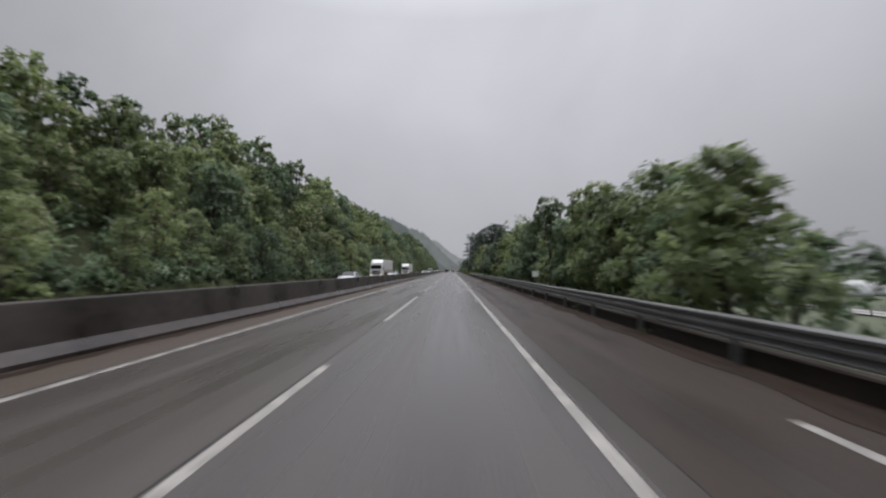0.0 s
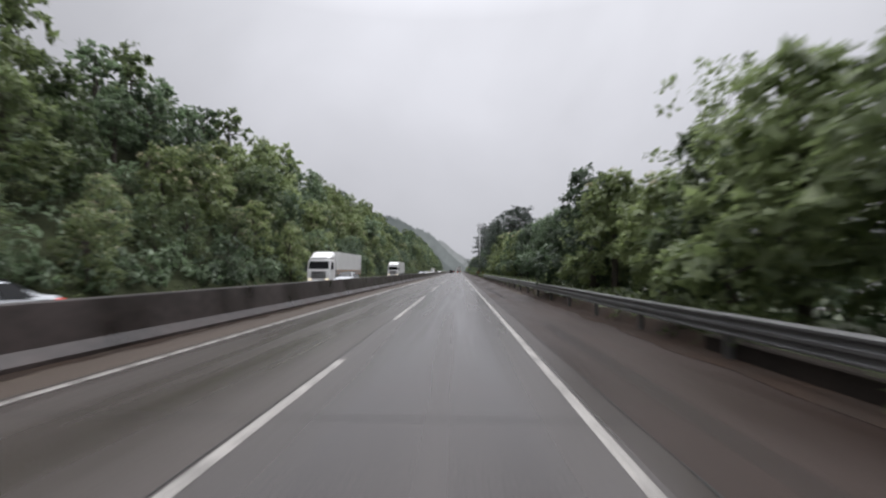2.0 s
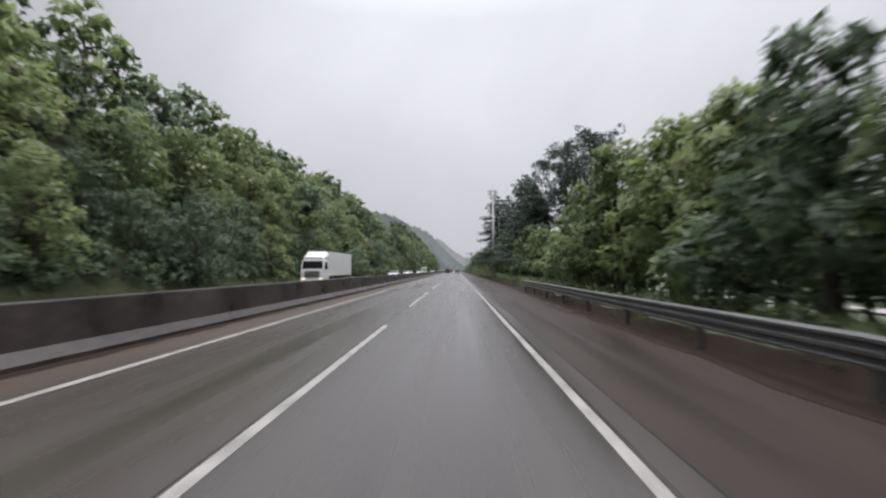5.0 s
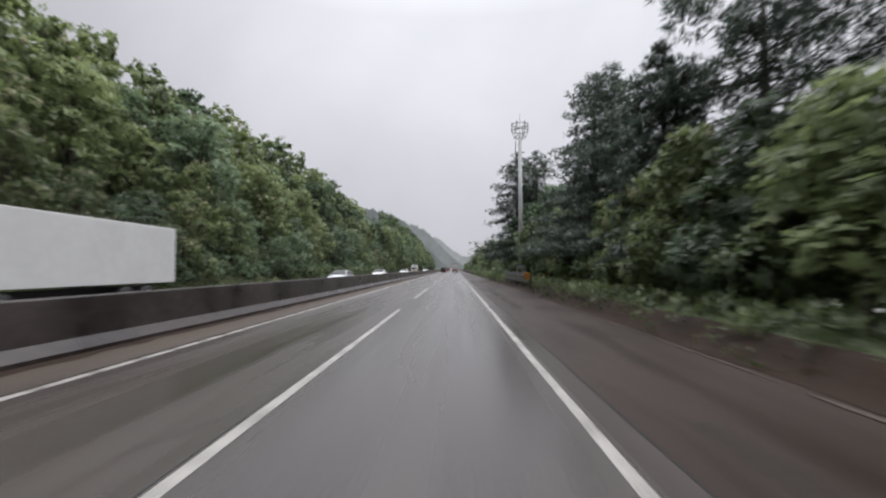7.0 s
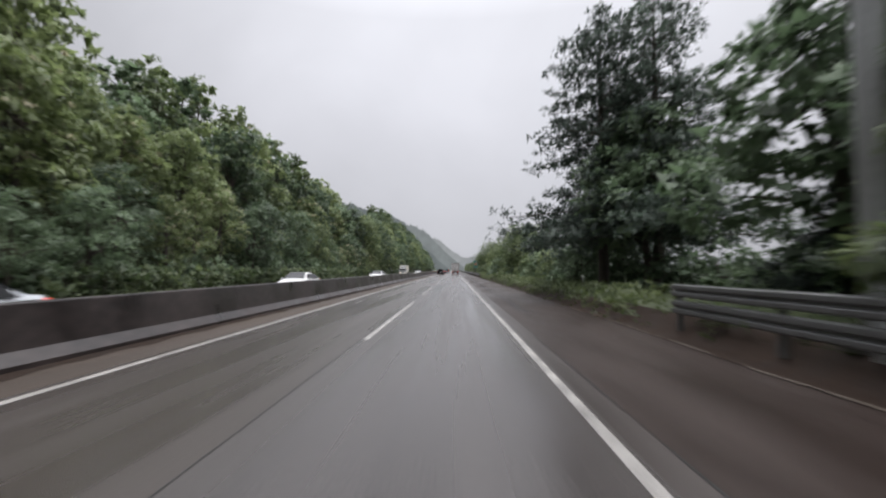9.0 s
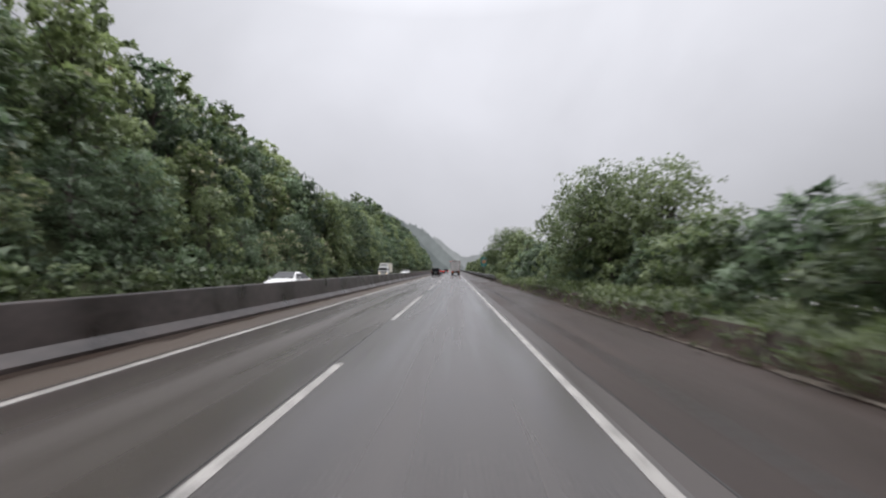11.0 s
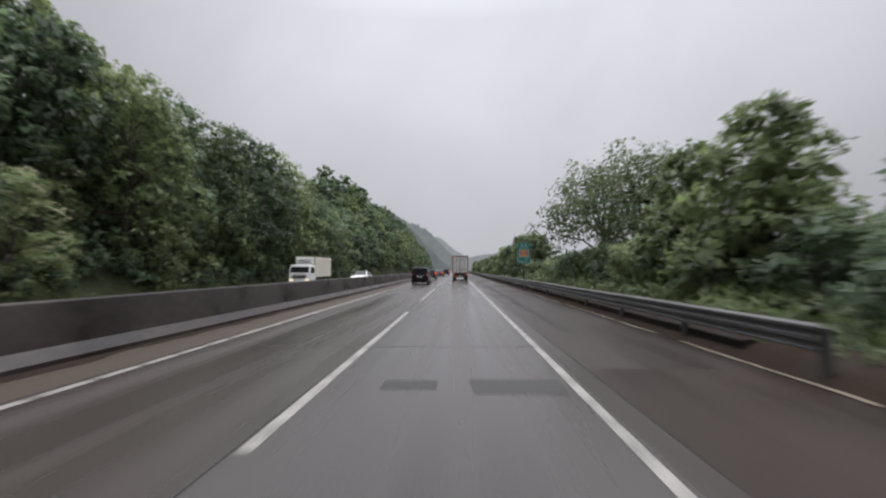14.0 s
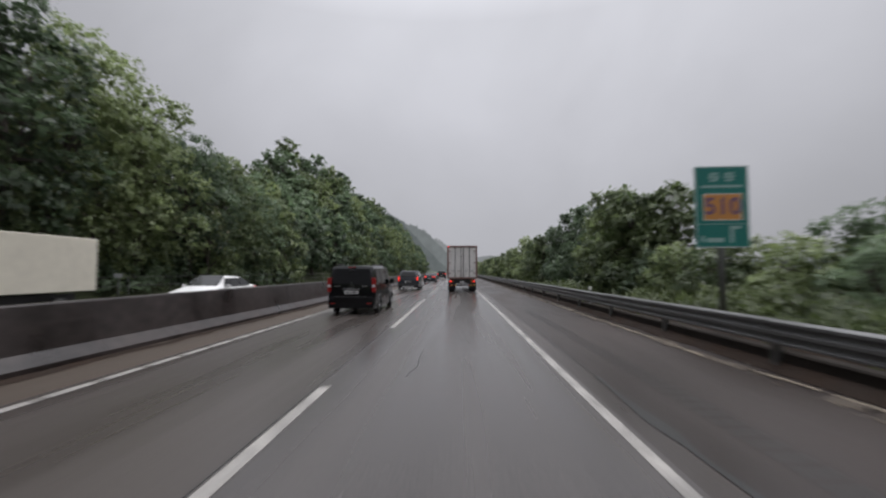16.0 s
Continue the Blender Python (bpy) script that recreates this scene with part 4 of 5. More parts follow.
def weeds():
    """Low weeds and grass on the bank behind the hard shoulder and along the far verge."""
    rng = np.random.default_rng(9)
    lobes = []
    for i in range(2700):
        y = 130 + 128 * rng.random() if i % 3 else -10 + 350 * rng.random()
        x = (6.2 if 160 < y < 178 else 5.9 if y < 178 else 5.72 if y < 254 else 6.2) + 2.7 * rng.random() ** 1.25 if rng.random() < 0.82 else -20.2 - 1.6 * rng.random()
        r = rng.uniform(0.35, 0.75)
        lobes.append((x, y, ground_z(x, y) + 0.08, r, r, r * rng.uniform(0.4, 0.9)))
    for i in range(2100):
        y = 42 + 90 * rng.random() if i % 3 == 0 else 254 + 62 * rng.random()
        x = (5.72 if y < 200 else 6.2) + 2.8 * rng.random() ** 1.2
        r = rng.uniform(0.35, 0.75)
        lobes.append((x, y, ground_z(x, y) + 0.08, r, r, r * rng.uniform(0.5, 0.9)))
    me = joined("weeds", [leaf_cloud(rng, lobes, 155000, 0.16, per=7, hang=-0.5, tuft=0.16, single=True, slim=0.2)], M["grass"])
    return tagged(piece("weeds", me), "low wet weeds and grass on the verge", "weeds", kind="stuff")


weeds()


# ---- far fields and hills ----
# rain haze painted as a mottled emission colour, not lit by the sky
def haze_glow(name, color, k):
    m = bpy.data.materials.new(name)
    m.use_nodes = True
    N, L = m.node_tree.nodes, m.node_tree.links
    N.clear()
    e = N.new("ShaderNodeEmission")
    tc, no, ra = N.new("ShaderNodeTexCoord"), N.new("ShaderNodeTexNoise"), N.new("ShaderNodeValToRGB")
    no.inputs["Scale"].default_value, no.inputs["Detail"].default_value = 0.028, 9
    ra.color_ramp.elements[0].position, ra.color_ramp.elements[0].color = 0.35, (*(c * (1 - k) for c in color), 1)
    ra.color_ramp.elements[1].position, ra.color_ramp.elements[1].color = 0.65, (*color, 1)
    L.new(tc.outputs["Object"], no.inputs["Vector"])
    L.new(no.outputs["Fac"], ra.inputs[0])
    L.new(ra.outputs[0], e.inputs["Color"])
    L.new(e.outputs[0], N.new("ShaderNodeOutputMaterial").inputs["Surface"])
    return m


def ridge(distance, crest, mat, seed):
    """A wooded ridge far off, its haze painted into a glowing colour. crest: rows of bearing (degrees, clockwise from
    ahead) and elevation.
    """
    a0, a1 = crest[0][0], crest[-1][0]
    n = int((a1 - a0) * 14)
    bearings = np.linspace(a0, a1, n + 1)
    rise = np.interp(bearings, [c[0] for c in crest], [c[1] for c in crest])
    verts = []
    for a, e in zip(bearings, rise):
        h = distance * math.tan(radians(e)) * (1 + 0.08 * noise.noise((a * 0.9, seed, 0)) + 0.10 * abs(noise.noise((a * 2.6, seed, 3))) + 0.05 * abs(noise.noise((a * 7, seed, 4))) + 0.05 * abs(noise.noise((a * 18, seed, 5))) + 0.04 * abs(noise.noise((a * 41, seed, 6))))
        x, y = distance * math.sin(radians(a)), 140 + distance * math.cos(radians(a))
        verts += [(x, y, -60), (x, y, max(1, h))]
    faces = [(2 * i, 2 * i + 2, 2 * i + 3, 2 * i + 1) for i in range(n)]
    tagged(piece("backdrop", mesh_from("backdrop", verts, faces, mat)), "glowing backdrop of a wooded ridge with rain haze painted in", "hills", kind="structure")


# near ridge darker, far ones paler: haze put into each glow colour
ridge(1900, ((-60, 9.0), (-25, 9.0), (-12, 7.7), (-8, 6.6), (-6, 5.2), (-4, 3.1), (-2.2, 1.3), (-0.8, 0.2)), haze_glow("haze_glow_near", (0.155, 0.174, 0.177), 0.2), 1.0)
ridge(2300, ((-30, 8.0), (-9, 6.9), (-5, 5.3), (-3, 4.1), (-1.5, 2.5), (0, 1.2), (1.2, 0.3)), haze_glow("haze_glow_mid", (0.205, 0.225, 0.23), 0.15), 2.0)
ridge(2800, ((-20, 6.0), (-4, 4.8), (-2, 3.6), (-0.6, 2.6), (0.8, 1.6), (4, 1.1)), haze_glow("haze_glow_far", (0.285, 0.30, 0.31), 0.09), 3.0)
ridge(2500, ((0.5, 0.9), (1.5, 1.5), (4, 1.9), (9, 1.5), (30, 1.2), (120, 1.4)), haze_glow("haze_glow_fields", (0.27, 0.285, 0.295), 0.10), 4.0)

M["film"] = material("white_greenhouse_film", (0.50, 0.51, 0.51), 0.4, vary=0.15, grain=2, patch=0.2, bump=0.0)
M["pale_road"] = material("pale_concrete_lane", (0.27, 0.26, 0.25), 0.5, vary=0.2, grain=4, patch=0.3)


def greenhouse(x, y, length=46.0, w=6.5, h=2.9):
    g = tagged(root("greenhouse", pose(x, y, ground_z(x, y))), "long white film greenhouse tunnel in the fields", "greenhouse", "greenhouses in the fields")
    prof = [(w / 2 * math.cos(math.pi * i / 12), h * math.sin(math.pi * i / 12) ** 0.8) for i in range(13)]
    v, f = extrude_profile(prof, 0, length)
    piece("tunnel", mesh_from("tunnel", v, f, M["film"], True), g)
    loop = [(x * k, z * k) for k, row in ((1.02, prof), (1.003, prof[::-1])) for x, z in row]
    v, f = extrude_profile(loop, -0.05, 0.05)
    hoop = mesh_from("hoop", v, f, M["steel"])
    for k in range(8):
        piece("hoop", hoop, g, pose(0, length * (k + 0.02) / 7.05, 0))
    return g


house = greenhouse(86, 40)
for x, y in ((95, 43), (104, 40), (113, 44), (122, 41), (90, 100), (99, 104), (108, 101), (117, 105), (88, 330), (97, 334), (106, 331), (115, 335), (124, 332)):
    copy_thing(house, pose(x, y, ground_z(x, y)))
lane_v = [(x, y, ground_z(57, y) + 0.25) for y in range(-60, 500, 20) for x in (54.0, 59.5)]
lane_f = [(2 * i, 2 * i + 1, 2 * i + 3, 2 * i + 2) for i in range(len(lane_v) // 2 - 1)]
tagged(piece("farm_lane", mesh_from("farm_lane", lane_v, lane_f, M["pale_road"])), "pale concrete farm lane below the motorway bank", "lane", kind="structure")
fence = tagged(root("lane_railing", pose(53.8, -20, ground_z(54, 40) + 0.25)), "low steel railing along the farm lane", "railing")
for k in range(40):
    part("post", box(-0.06, 0.06, 3.0 * k, 3.0 * k + 0.12, -0.3, 0.9), M["steel"], fence)
for z in (0.5, 0.85):
    part("rail", box(-0.03, 0.03, 0, 118, z, z + 0.07), M["steel"], fence)

# wire fence and marker on the far verge
wire = tagged(root("wire_fence", pose(-20.1, 284, ground_z(-20.1, 300))), "thin wire fence along the far verge", "fence")
for k in range(20):
    part("post", tube((0, 4.0 * k, -0.2), (0, 4.0 * k, 1.5), 0.03, 0.03, 6), M["steel_dark"], wire)
for z in (0.9, 1.45):
    part("wire", tube((0, 0, z), (0, 76, z), 0.012, 0.012, 5), M["steel"], wire)
marker = tagged(root("verge_marker", pose(-19.8, 306.8, ground_z(-19.8, 306))), "small white marker plate on a short post", "marker")
part("post", tube((0, 0, -0.2), (0, 0, 1.5), 0.035, 0.035, 8), M["steel_dark"], marker)
part("plate", box(-0.26, 0.26, -0.05, -0.02, 1.4, 1.66, 0.01), M["panel_grey"], marker)


# small roadside markers
def delineator(x, y, z, top, label):
    d = tagged(root("delineator", pose(x, y, z)), label, "marker", "roadside delineators")
    part("post", tube((0, 0, -0.15), (0, 0, top), 0.035, 0.035, 8), M["panel_grey"], d)
    part("reflector", box(-0.06, 0.06, -0.05, -0.036, top - 0.14, top, 0.01), M["white_plate"], d)


M["white_plate"] = material("white_reflector", (0.75, 0.76, 0.72), 0.3, vary=0.05, bump=0.0)
delineator(7.1, 189.0, ground_z(7.1, 189), 0.95, "white delineator post on the grassy verge")
delineator(5.52, 299.8, 0.0, 1.05, "white delineator post behind the guardrail")
delineator(6.6, 231.5, ground_z(6.6, 231.5), 0.8, "white delineator post among the shrubs")
plate_post = tagged(root("marker_plate", pose(5.52, 27.9, 0)), "small pale plate on a post behind the guardrail", "sign")
part("post", tube((0, 0, -0.2), (0, 0, 1.6), 0.03, 0.03, 8), M["steel_dark"], plate_post)
part("plate", box(-0.2, 0.2, -0.05, -0.032, 1.24, 1.6, 0.01), M["white_plate"], plate_post)


# ---- vehicles ----
M["black"] = material("wet_black_car_paint", (0.0045, 0.0045, 0.0055), 0.14, vary=0.2, grain=20, patch=2, bump=0.0, coat=0.05, spec=0.3)
M["navy"] = material("wet_dark_grey_car_paint", (0.026, 0.029, 0.036), 0.25, vary=0.2, grain=20, bump=0.0, coat=0.25, spec=0.4)
M["white"] = material("wet_white_vehicle_paint", (0.72, 0.72, 0.71), 0.35, vary=0.08, grain=3, patch=0.7, bump=0.03, coat=0.4)
M["silver"] = material("wet_silver_car_paint", (0.50, 0.52, 0.54), 0.3, metal=0.5, vary=0.1, grain=8, bump=0.0, coat=0.6)
M["cargo"] = material("dirty_white_cargo_panel", (0.68, 0.66, 0.64), 0.45, vary=0.18, grain=5, patch=0.9, bump=0.06)
M["rust_red"] = material("faded_red_steel_frame", (0.19, 0.105, 0.092), 0.5, vary=0.25, grain=9)
M["glass"] = material("dark_tinted_glass", (0.004, 0.0045, 0.005), 0.06, vary=0.1, bump=0.0, spec=0.25)
M["rubber"] = material("wet_black_rubber", (0.018, 0.018, 0.018), 0.5, vary=0.3, grain=20)
M["plastic"] = material("black_plastic_trim", (0.025, 0.025, 0.026), 0.5, vary=0.2, grain=25)
M["alloy"] = material("alloy_wheel_metal", (0.55, 0.56, 0.57), 0.3, metal=0.8, vary=0.15, grain=10, bump=0.0)
M["chrome"] = material("chrome_trim", (0.75, 0.76, 0.77), 0.12, metal=1.0, vary=0.05, bump=0.0)
M["plate"] = material("white_number_plate", (0.74, 0.75, 0.74), 0.4, vary=0.05, bump=0.0)
M["ink"] = material("dark_lettering", (0.03, 0.03, 0.035), 0.5, vary=0.1, bump=0.0)
M["cream"] = material("cream_white_box_panels", (0.66, 0.62, 0.52), 0.4, vary=0.1, grain=3, patch=0.7, bump=0.03)
M["lamp_red"] = material("red_lamp_lens", (0.24, 0.012, 0.012), 0.2, vary=0.15, bump=0.0, coat=0.5)
M["lamp_lit"] = material("lit_red_tail_lamp", (0.5, 0.02, 0.012), 0.2, vary=0.1, bump=0.0, emit=((1.0, 0.05, 0.03), 1.1))
M["lamp_head"] = material("lit_head_lamp", (0.8, 0.75, 0.6), 0.2, vary=0.1, bump=0.0, emit=((1.0, 0.82, 0.55), 0.9))
M["lamp_clear"] = material("clear_lamp_lens", (0.55, 0.56, 0.57), 0.12, vary=0.1, bump=0.0, coat=0.6)
M["amber"] = material("amber_marker_lens", (0.65, 0.22, 0.02), 0.25, vary=0.1, bump=0.0)
M["orange"] = material("orange_paint_stripe", (0.50, 0.20, 0.03), 0.45, vary=0.15, bump=0.0)
M["yellow"] = material("yellow_warning_paint", (0.62, 0.36, 0.04), 0.45, vary=0.15, bump=0.0)
M["grey_skirt"] = material("grey_trailer_skirt", (0.30, 0.285, 0.27), 0.5, vary=0.15, grain=6)


def loft(sections, mat, name, parent, label=""):
    """A closed body through sections (y, ring of (x, z) points), mirrored rings given whole."""
    bm = bmesh.new()
    rings = [[bm.verts.new((x, y, z)) for x, z in ring] for y, ring in sections]
    n = len(rings[0])
    for a, b in zip(rings, rings[1:]):
        for i in range(n):
            bm.faces.new((a[i], a[(i + 1) % n], b[(i + 1) % n], b[i]))
    bm.faces.new(rings[0][::-1])
    bm.faces.new(rings[-1])
    bmesh.ops.recalc_face_normals(bm, faces=bm.faces)
    ob = part(name, bm, mat, parent, label, True)
    ob.data.set_sharp_from_angle(angle=radians(32))
    return ob


def ring(hw, z0, z1, z2, top, sill=0.96):
    """Right and left outline of a car body: sill, flank, belt z1, roof half-width top at z2."""
    right = [(hw * sill, z0), (hw, z0 + 0.14), (hw * 1.0, (z0 + z1) / 2), (hw * 0.985, z1), (top * 1.02 + (hw - top) * 0.15, z2 - 0.12), (top * 0.93, z2 - 0.025), (top * 0.6, z2)]
    return right + [(-x, z) for x, z in right[::-1]]


def panel(name, pts, thick, mat, parent, label=""):
    """A thin solid panel over four or more points in order, grown along its normal."""
    bm = bmesh.new()
    p = [Vector(q) for q in pts]
    n = (p[1] - p[0]).cross(p[2] - p[0]).normalized() * thick
    a = [bm.verts.new(q) for q in p]
    b = [bm.verts.new(q + n) for q in p]
    bm.faces.new(a[::-1])
    bm.faces.new(b)
    k = len(p)
    for i in range(k):
        bm.faces.new((a[i], a[(i + 1) % k], b[(i + 1) % k], b[i]))
    bmesh.ops.recalc_face_normals(bm, faces=bm.faces)
    return part(name, bm, mat, parent, label)


def wheel(parent, x, y, r, w, rim_mat, side):
    """Tyre with a domed rim; side is +1 for the outer face towards +x."""
    bm = bmesh.new()
    prof = [(0.0, r * 0.62), (0.03, r * 0.92), (0.07, r), (w - 0.07, r), (w - 0.03, r * 0.92), (w, r * 0.62)]
    rings = []
    for px, pr in prof:
        rings.append([bm.verts.new((side * (px - w), pr * math.cos(2 * math.pi * i / 24), pr * math.sin(2 * math.pi * i / 24))) for i in range(24)])
    for a, b in zip(rings, rings[1:]):
        for i in range(24):
            bm.faces.new((a[i], a[(i + 1) % 24], b[(i + 1) % 24], b[i]))
    bm.faces.new(rings[0])
    bmesh.ops.recalc_face_normals(bm, faces=bm.faces)
    holder = part("wheel", bm, M["rubber"], parent, smooth=True)
    holder.matrix_basis = pose(x, y, r)
    bm = bmesh.new()
    hub = bm.verts.new((side * -0.01, 0, 0))
    outer = [bm.verts.new((side * -0.035, r * 0.64 * math.cos(2 * math.pi * i / 20), r * 0.64 * math.sin(2 * math.pi * i / 20))) for i in range(20)]
    inner = [bm.verts.new((side * (-0.02 if i % 4 < 2 else -0.06), r * 0.3 * math.cos(2 * math.pi * i / 20), r * 0.3 * math.sin(2 * math.pi * i / 20))) for i in range(20)]
    for i in range(20):
        j = (i + 1) % 20
        bm.faces.new((outer[i], outer[j], inner[j], inner[i]))
        bm.faces.new((inner[i], inner[j], hub))
    part("rim", bm, rim_mat, holder)
    return holder


def plate_with_bars(parent, x, y, z, w=0.52, h=0.11):
    p = part("number_plate", box(x - w / 2, x + w / 2, y - 0.012, y, z - h / 2, z + h / 2, 0.004), M["plate"], parent)
    for a, b in ((-0.38, -0.16), (-0.12, -0.04), (0.02, 0.40)):
        part("plate_bar", box(x + a * w, x + b * w, y - 0.016, y - 0.0125, z - h * 0.28, z + h * 0.28), M["ink"], p)


def van(m):
    v = tagged(root("van", m), "shiny wet black passenger van on the inner lane", "van")
    B, hw = M["black"], 0.92
    S = [(0.0, ring(hw * 0.95, 0.30, 0.95, 1.15, hw * 0.90)), (0.03, ring(hw * 0.97, 0.26, 1.02, 1.30, hw * 0.92)), (0.10, ring(hw * 0.985, 0.24, 1.10, 1.70, hw * 0.86)),
         (0.22, ring(hw, 0.23, 1.12, 1.88, hw * 0.85)), (0.6, ring(hw, 0.22, 1.12, 1.915, hw * 0.86)), (2.4, ring(hw, 0.22, 1.11, 1.925, hw * 0.87)), (3.45, ring(hw, 0.22, 1.08, 1.88, hw * 0.85)),
         (3.9, ring(hw, 0.22, 1.06, 1.62, hw * 0.84)), (4.35, ring(hw * 0.99, 0.22, 1.02, 1.24, hw * 0.86)), (4.85, ring(hw * 0.95, 0.22, 0.90, 1.02, hw * 0.82)), (5.12, ring(hw * 0.84, 0.24, 0.68, 0.80, hw * 0.72))]
    loft(S, B, "body", v)
    panel("rear_window", [(-0.72, 0.056, 1.18), (0.72, 0.056, 1.18), (0.70, 0.155, 1.76), (-0.70, 0.155, 1.76)], 0.06, M["glass"], v)
    for s in (-1, 1):
        panel("rear_quarter_window", [(s * 0.905, 0.42, 1.20), (s * 0.905, 1.42, 1.20), (s * 0.825, 1.42, 1.75), (s * 0.825, 0.48, 1.75)], 0.02 * s, M["glass"], v)
        panel("sliding_door_window", [(s * 0.905, 1.52, 1.19), (s * 0.905, 2.62, 1.18), (s * 0.825, 2.62, 1.75), (s * 0.825, 1.52, 1.75)], 0.02 * s, M["glass"], v)
        panel("front_door_window", [(s * 0.905, 2.72, 1.18), (s * 0.90, 3.75, 1.14), (s * 0.825, 3.30, 1.72), (s * 0.825, 2.72, 1.75)], 0.02 * s, M["glass"], v)
        lens = part("tail_light", box(s * 0.86 - 0.075, s * 0.86 + 0.075, -0.035, 0.16, 0.86, 1.42, 0.03), M["lamp_red"], v)
        part("reversing_lens", box(s * 0.86 - 0.06, s * 0.86 + 0.06, -0.045, -0.02, 1.06, 1.15, 0.008), M["lamp_clear"], lens)
        bm = box(s * 1.03 - 0.09, s * 1.03 + 0.09, 3.55, 3.68, 1.10, 1.34, 0.03)
        mir = part("wing_mirror", bm, B, v)
        part("mirror_arm", box(min(s * 0.88, s * 0.96), max(s * 0.88, s * 0.96), 3.58, 3.64, 1.14, 1.20, 0.01), M["plastic"], mir)
        for y in (0.98, 4.18):
            wheel(v, s * 0.938, y, 0.34, 0.25, M["alloy"], s)
            bm = bmesh.new()
            add_ring(bm, Matrix.Translation((s * 0.918, y, 0.34)) @ Matrix(((0, 0, 1), (1, 0, 0), (0, 1, 0))).to_4x4(), 0.41, 0.028, end=math.pi, steps=14)
            part("wheel_arch", bm, M["plastic"], v)
        part("door_handle", box(s * 0.915 - 0.018, s * 0.915 + 0.018, 2.44, 2.58, 1.02, 1.06, 0.008), M["chrome"], v)
    part("bumper", box(-0.88, 0.88, -0.09, 0.10, 0.25, 0.70, 0.05), B, v)
    part("bumper_step", box(-0.62, 0.62, -0.105, -0.07, 0.69, 0.715, 0.006), M["plastic"], v)
    for s in (-1, 1):
        part("reflector", box(s * 0.70 - 0.10, s * 0.70 + 0.10, -0.105, -0.08, 0.42, 0.46, 0.006), M["lamp_red"], v)
    part("tailgate_strip", box(-0.34, 0.34, -0.025, 0.02, 0.965, 0.995, 0.008), M["chrome"], v, "thin chrome strip")
    plate_with_bars(v, 0, -0.012, 0.86)
    bm = bmesh.new()
    add_ring(bm, Matrix.Translation((0, 0.005, 1.09)) @ pose(0, 0, 0, 90), 0.095, 0.012, across=(1.0, 0.55))
    part("badge", bm, M["chrome"], v)
    part("badge_lettering", box(-0.66, -0.42, -0.006, 0.03, 1.085, 1.11, 0.003), M["chrome"], v)
    part("badge_lettering", box(0.42, 0.62, -0.006, 0.03, 1.085, 1.11, 0.003), M["chrome"], v)
    bm = bmesh.new()
    add_tube(bm, (0.0, 0.03, 1.2), (0.0, 0.01, 1.24), 0.03, 0.03, 8)
    add_tube(bm, (0.0, 0.015, 1.24), (0.42, 0.065, 1.27), 0.012, 0.008, 5)
    part("rear_wiper", bm, M["plastic"], v)
    part("brake_light", box(-0.14, 0.14, 0.10, 0.2, 1.80, 1.84, 0.008), M["lamp_red"], v)
    part("rear_camera", box(-0.10, 0.10, 0.06, 0.2, 1.68, 1.76, 0.02), M["plastic"], v)
    part("aerial", tube((0.0, 0.9, 1.9), (0.02, 0.72, 2.08), 0.006, 0.003, 5), M["plastic"], v)
    for s in (-1, 1):
        part("roof_rail", box(s * 0.70 - 0.015, s * 0.70 + 0.015, 0.6, 3.2, 1.905, 1.945, 0.01), M["plastic"], v)
    return v


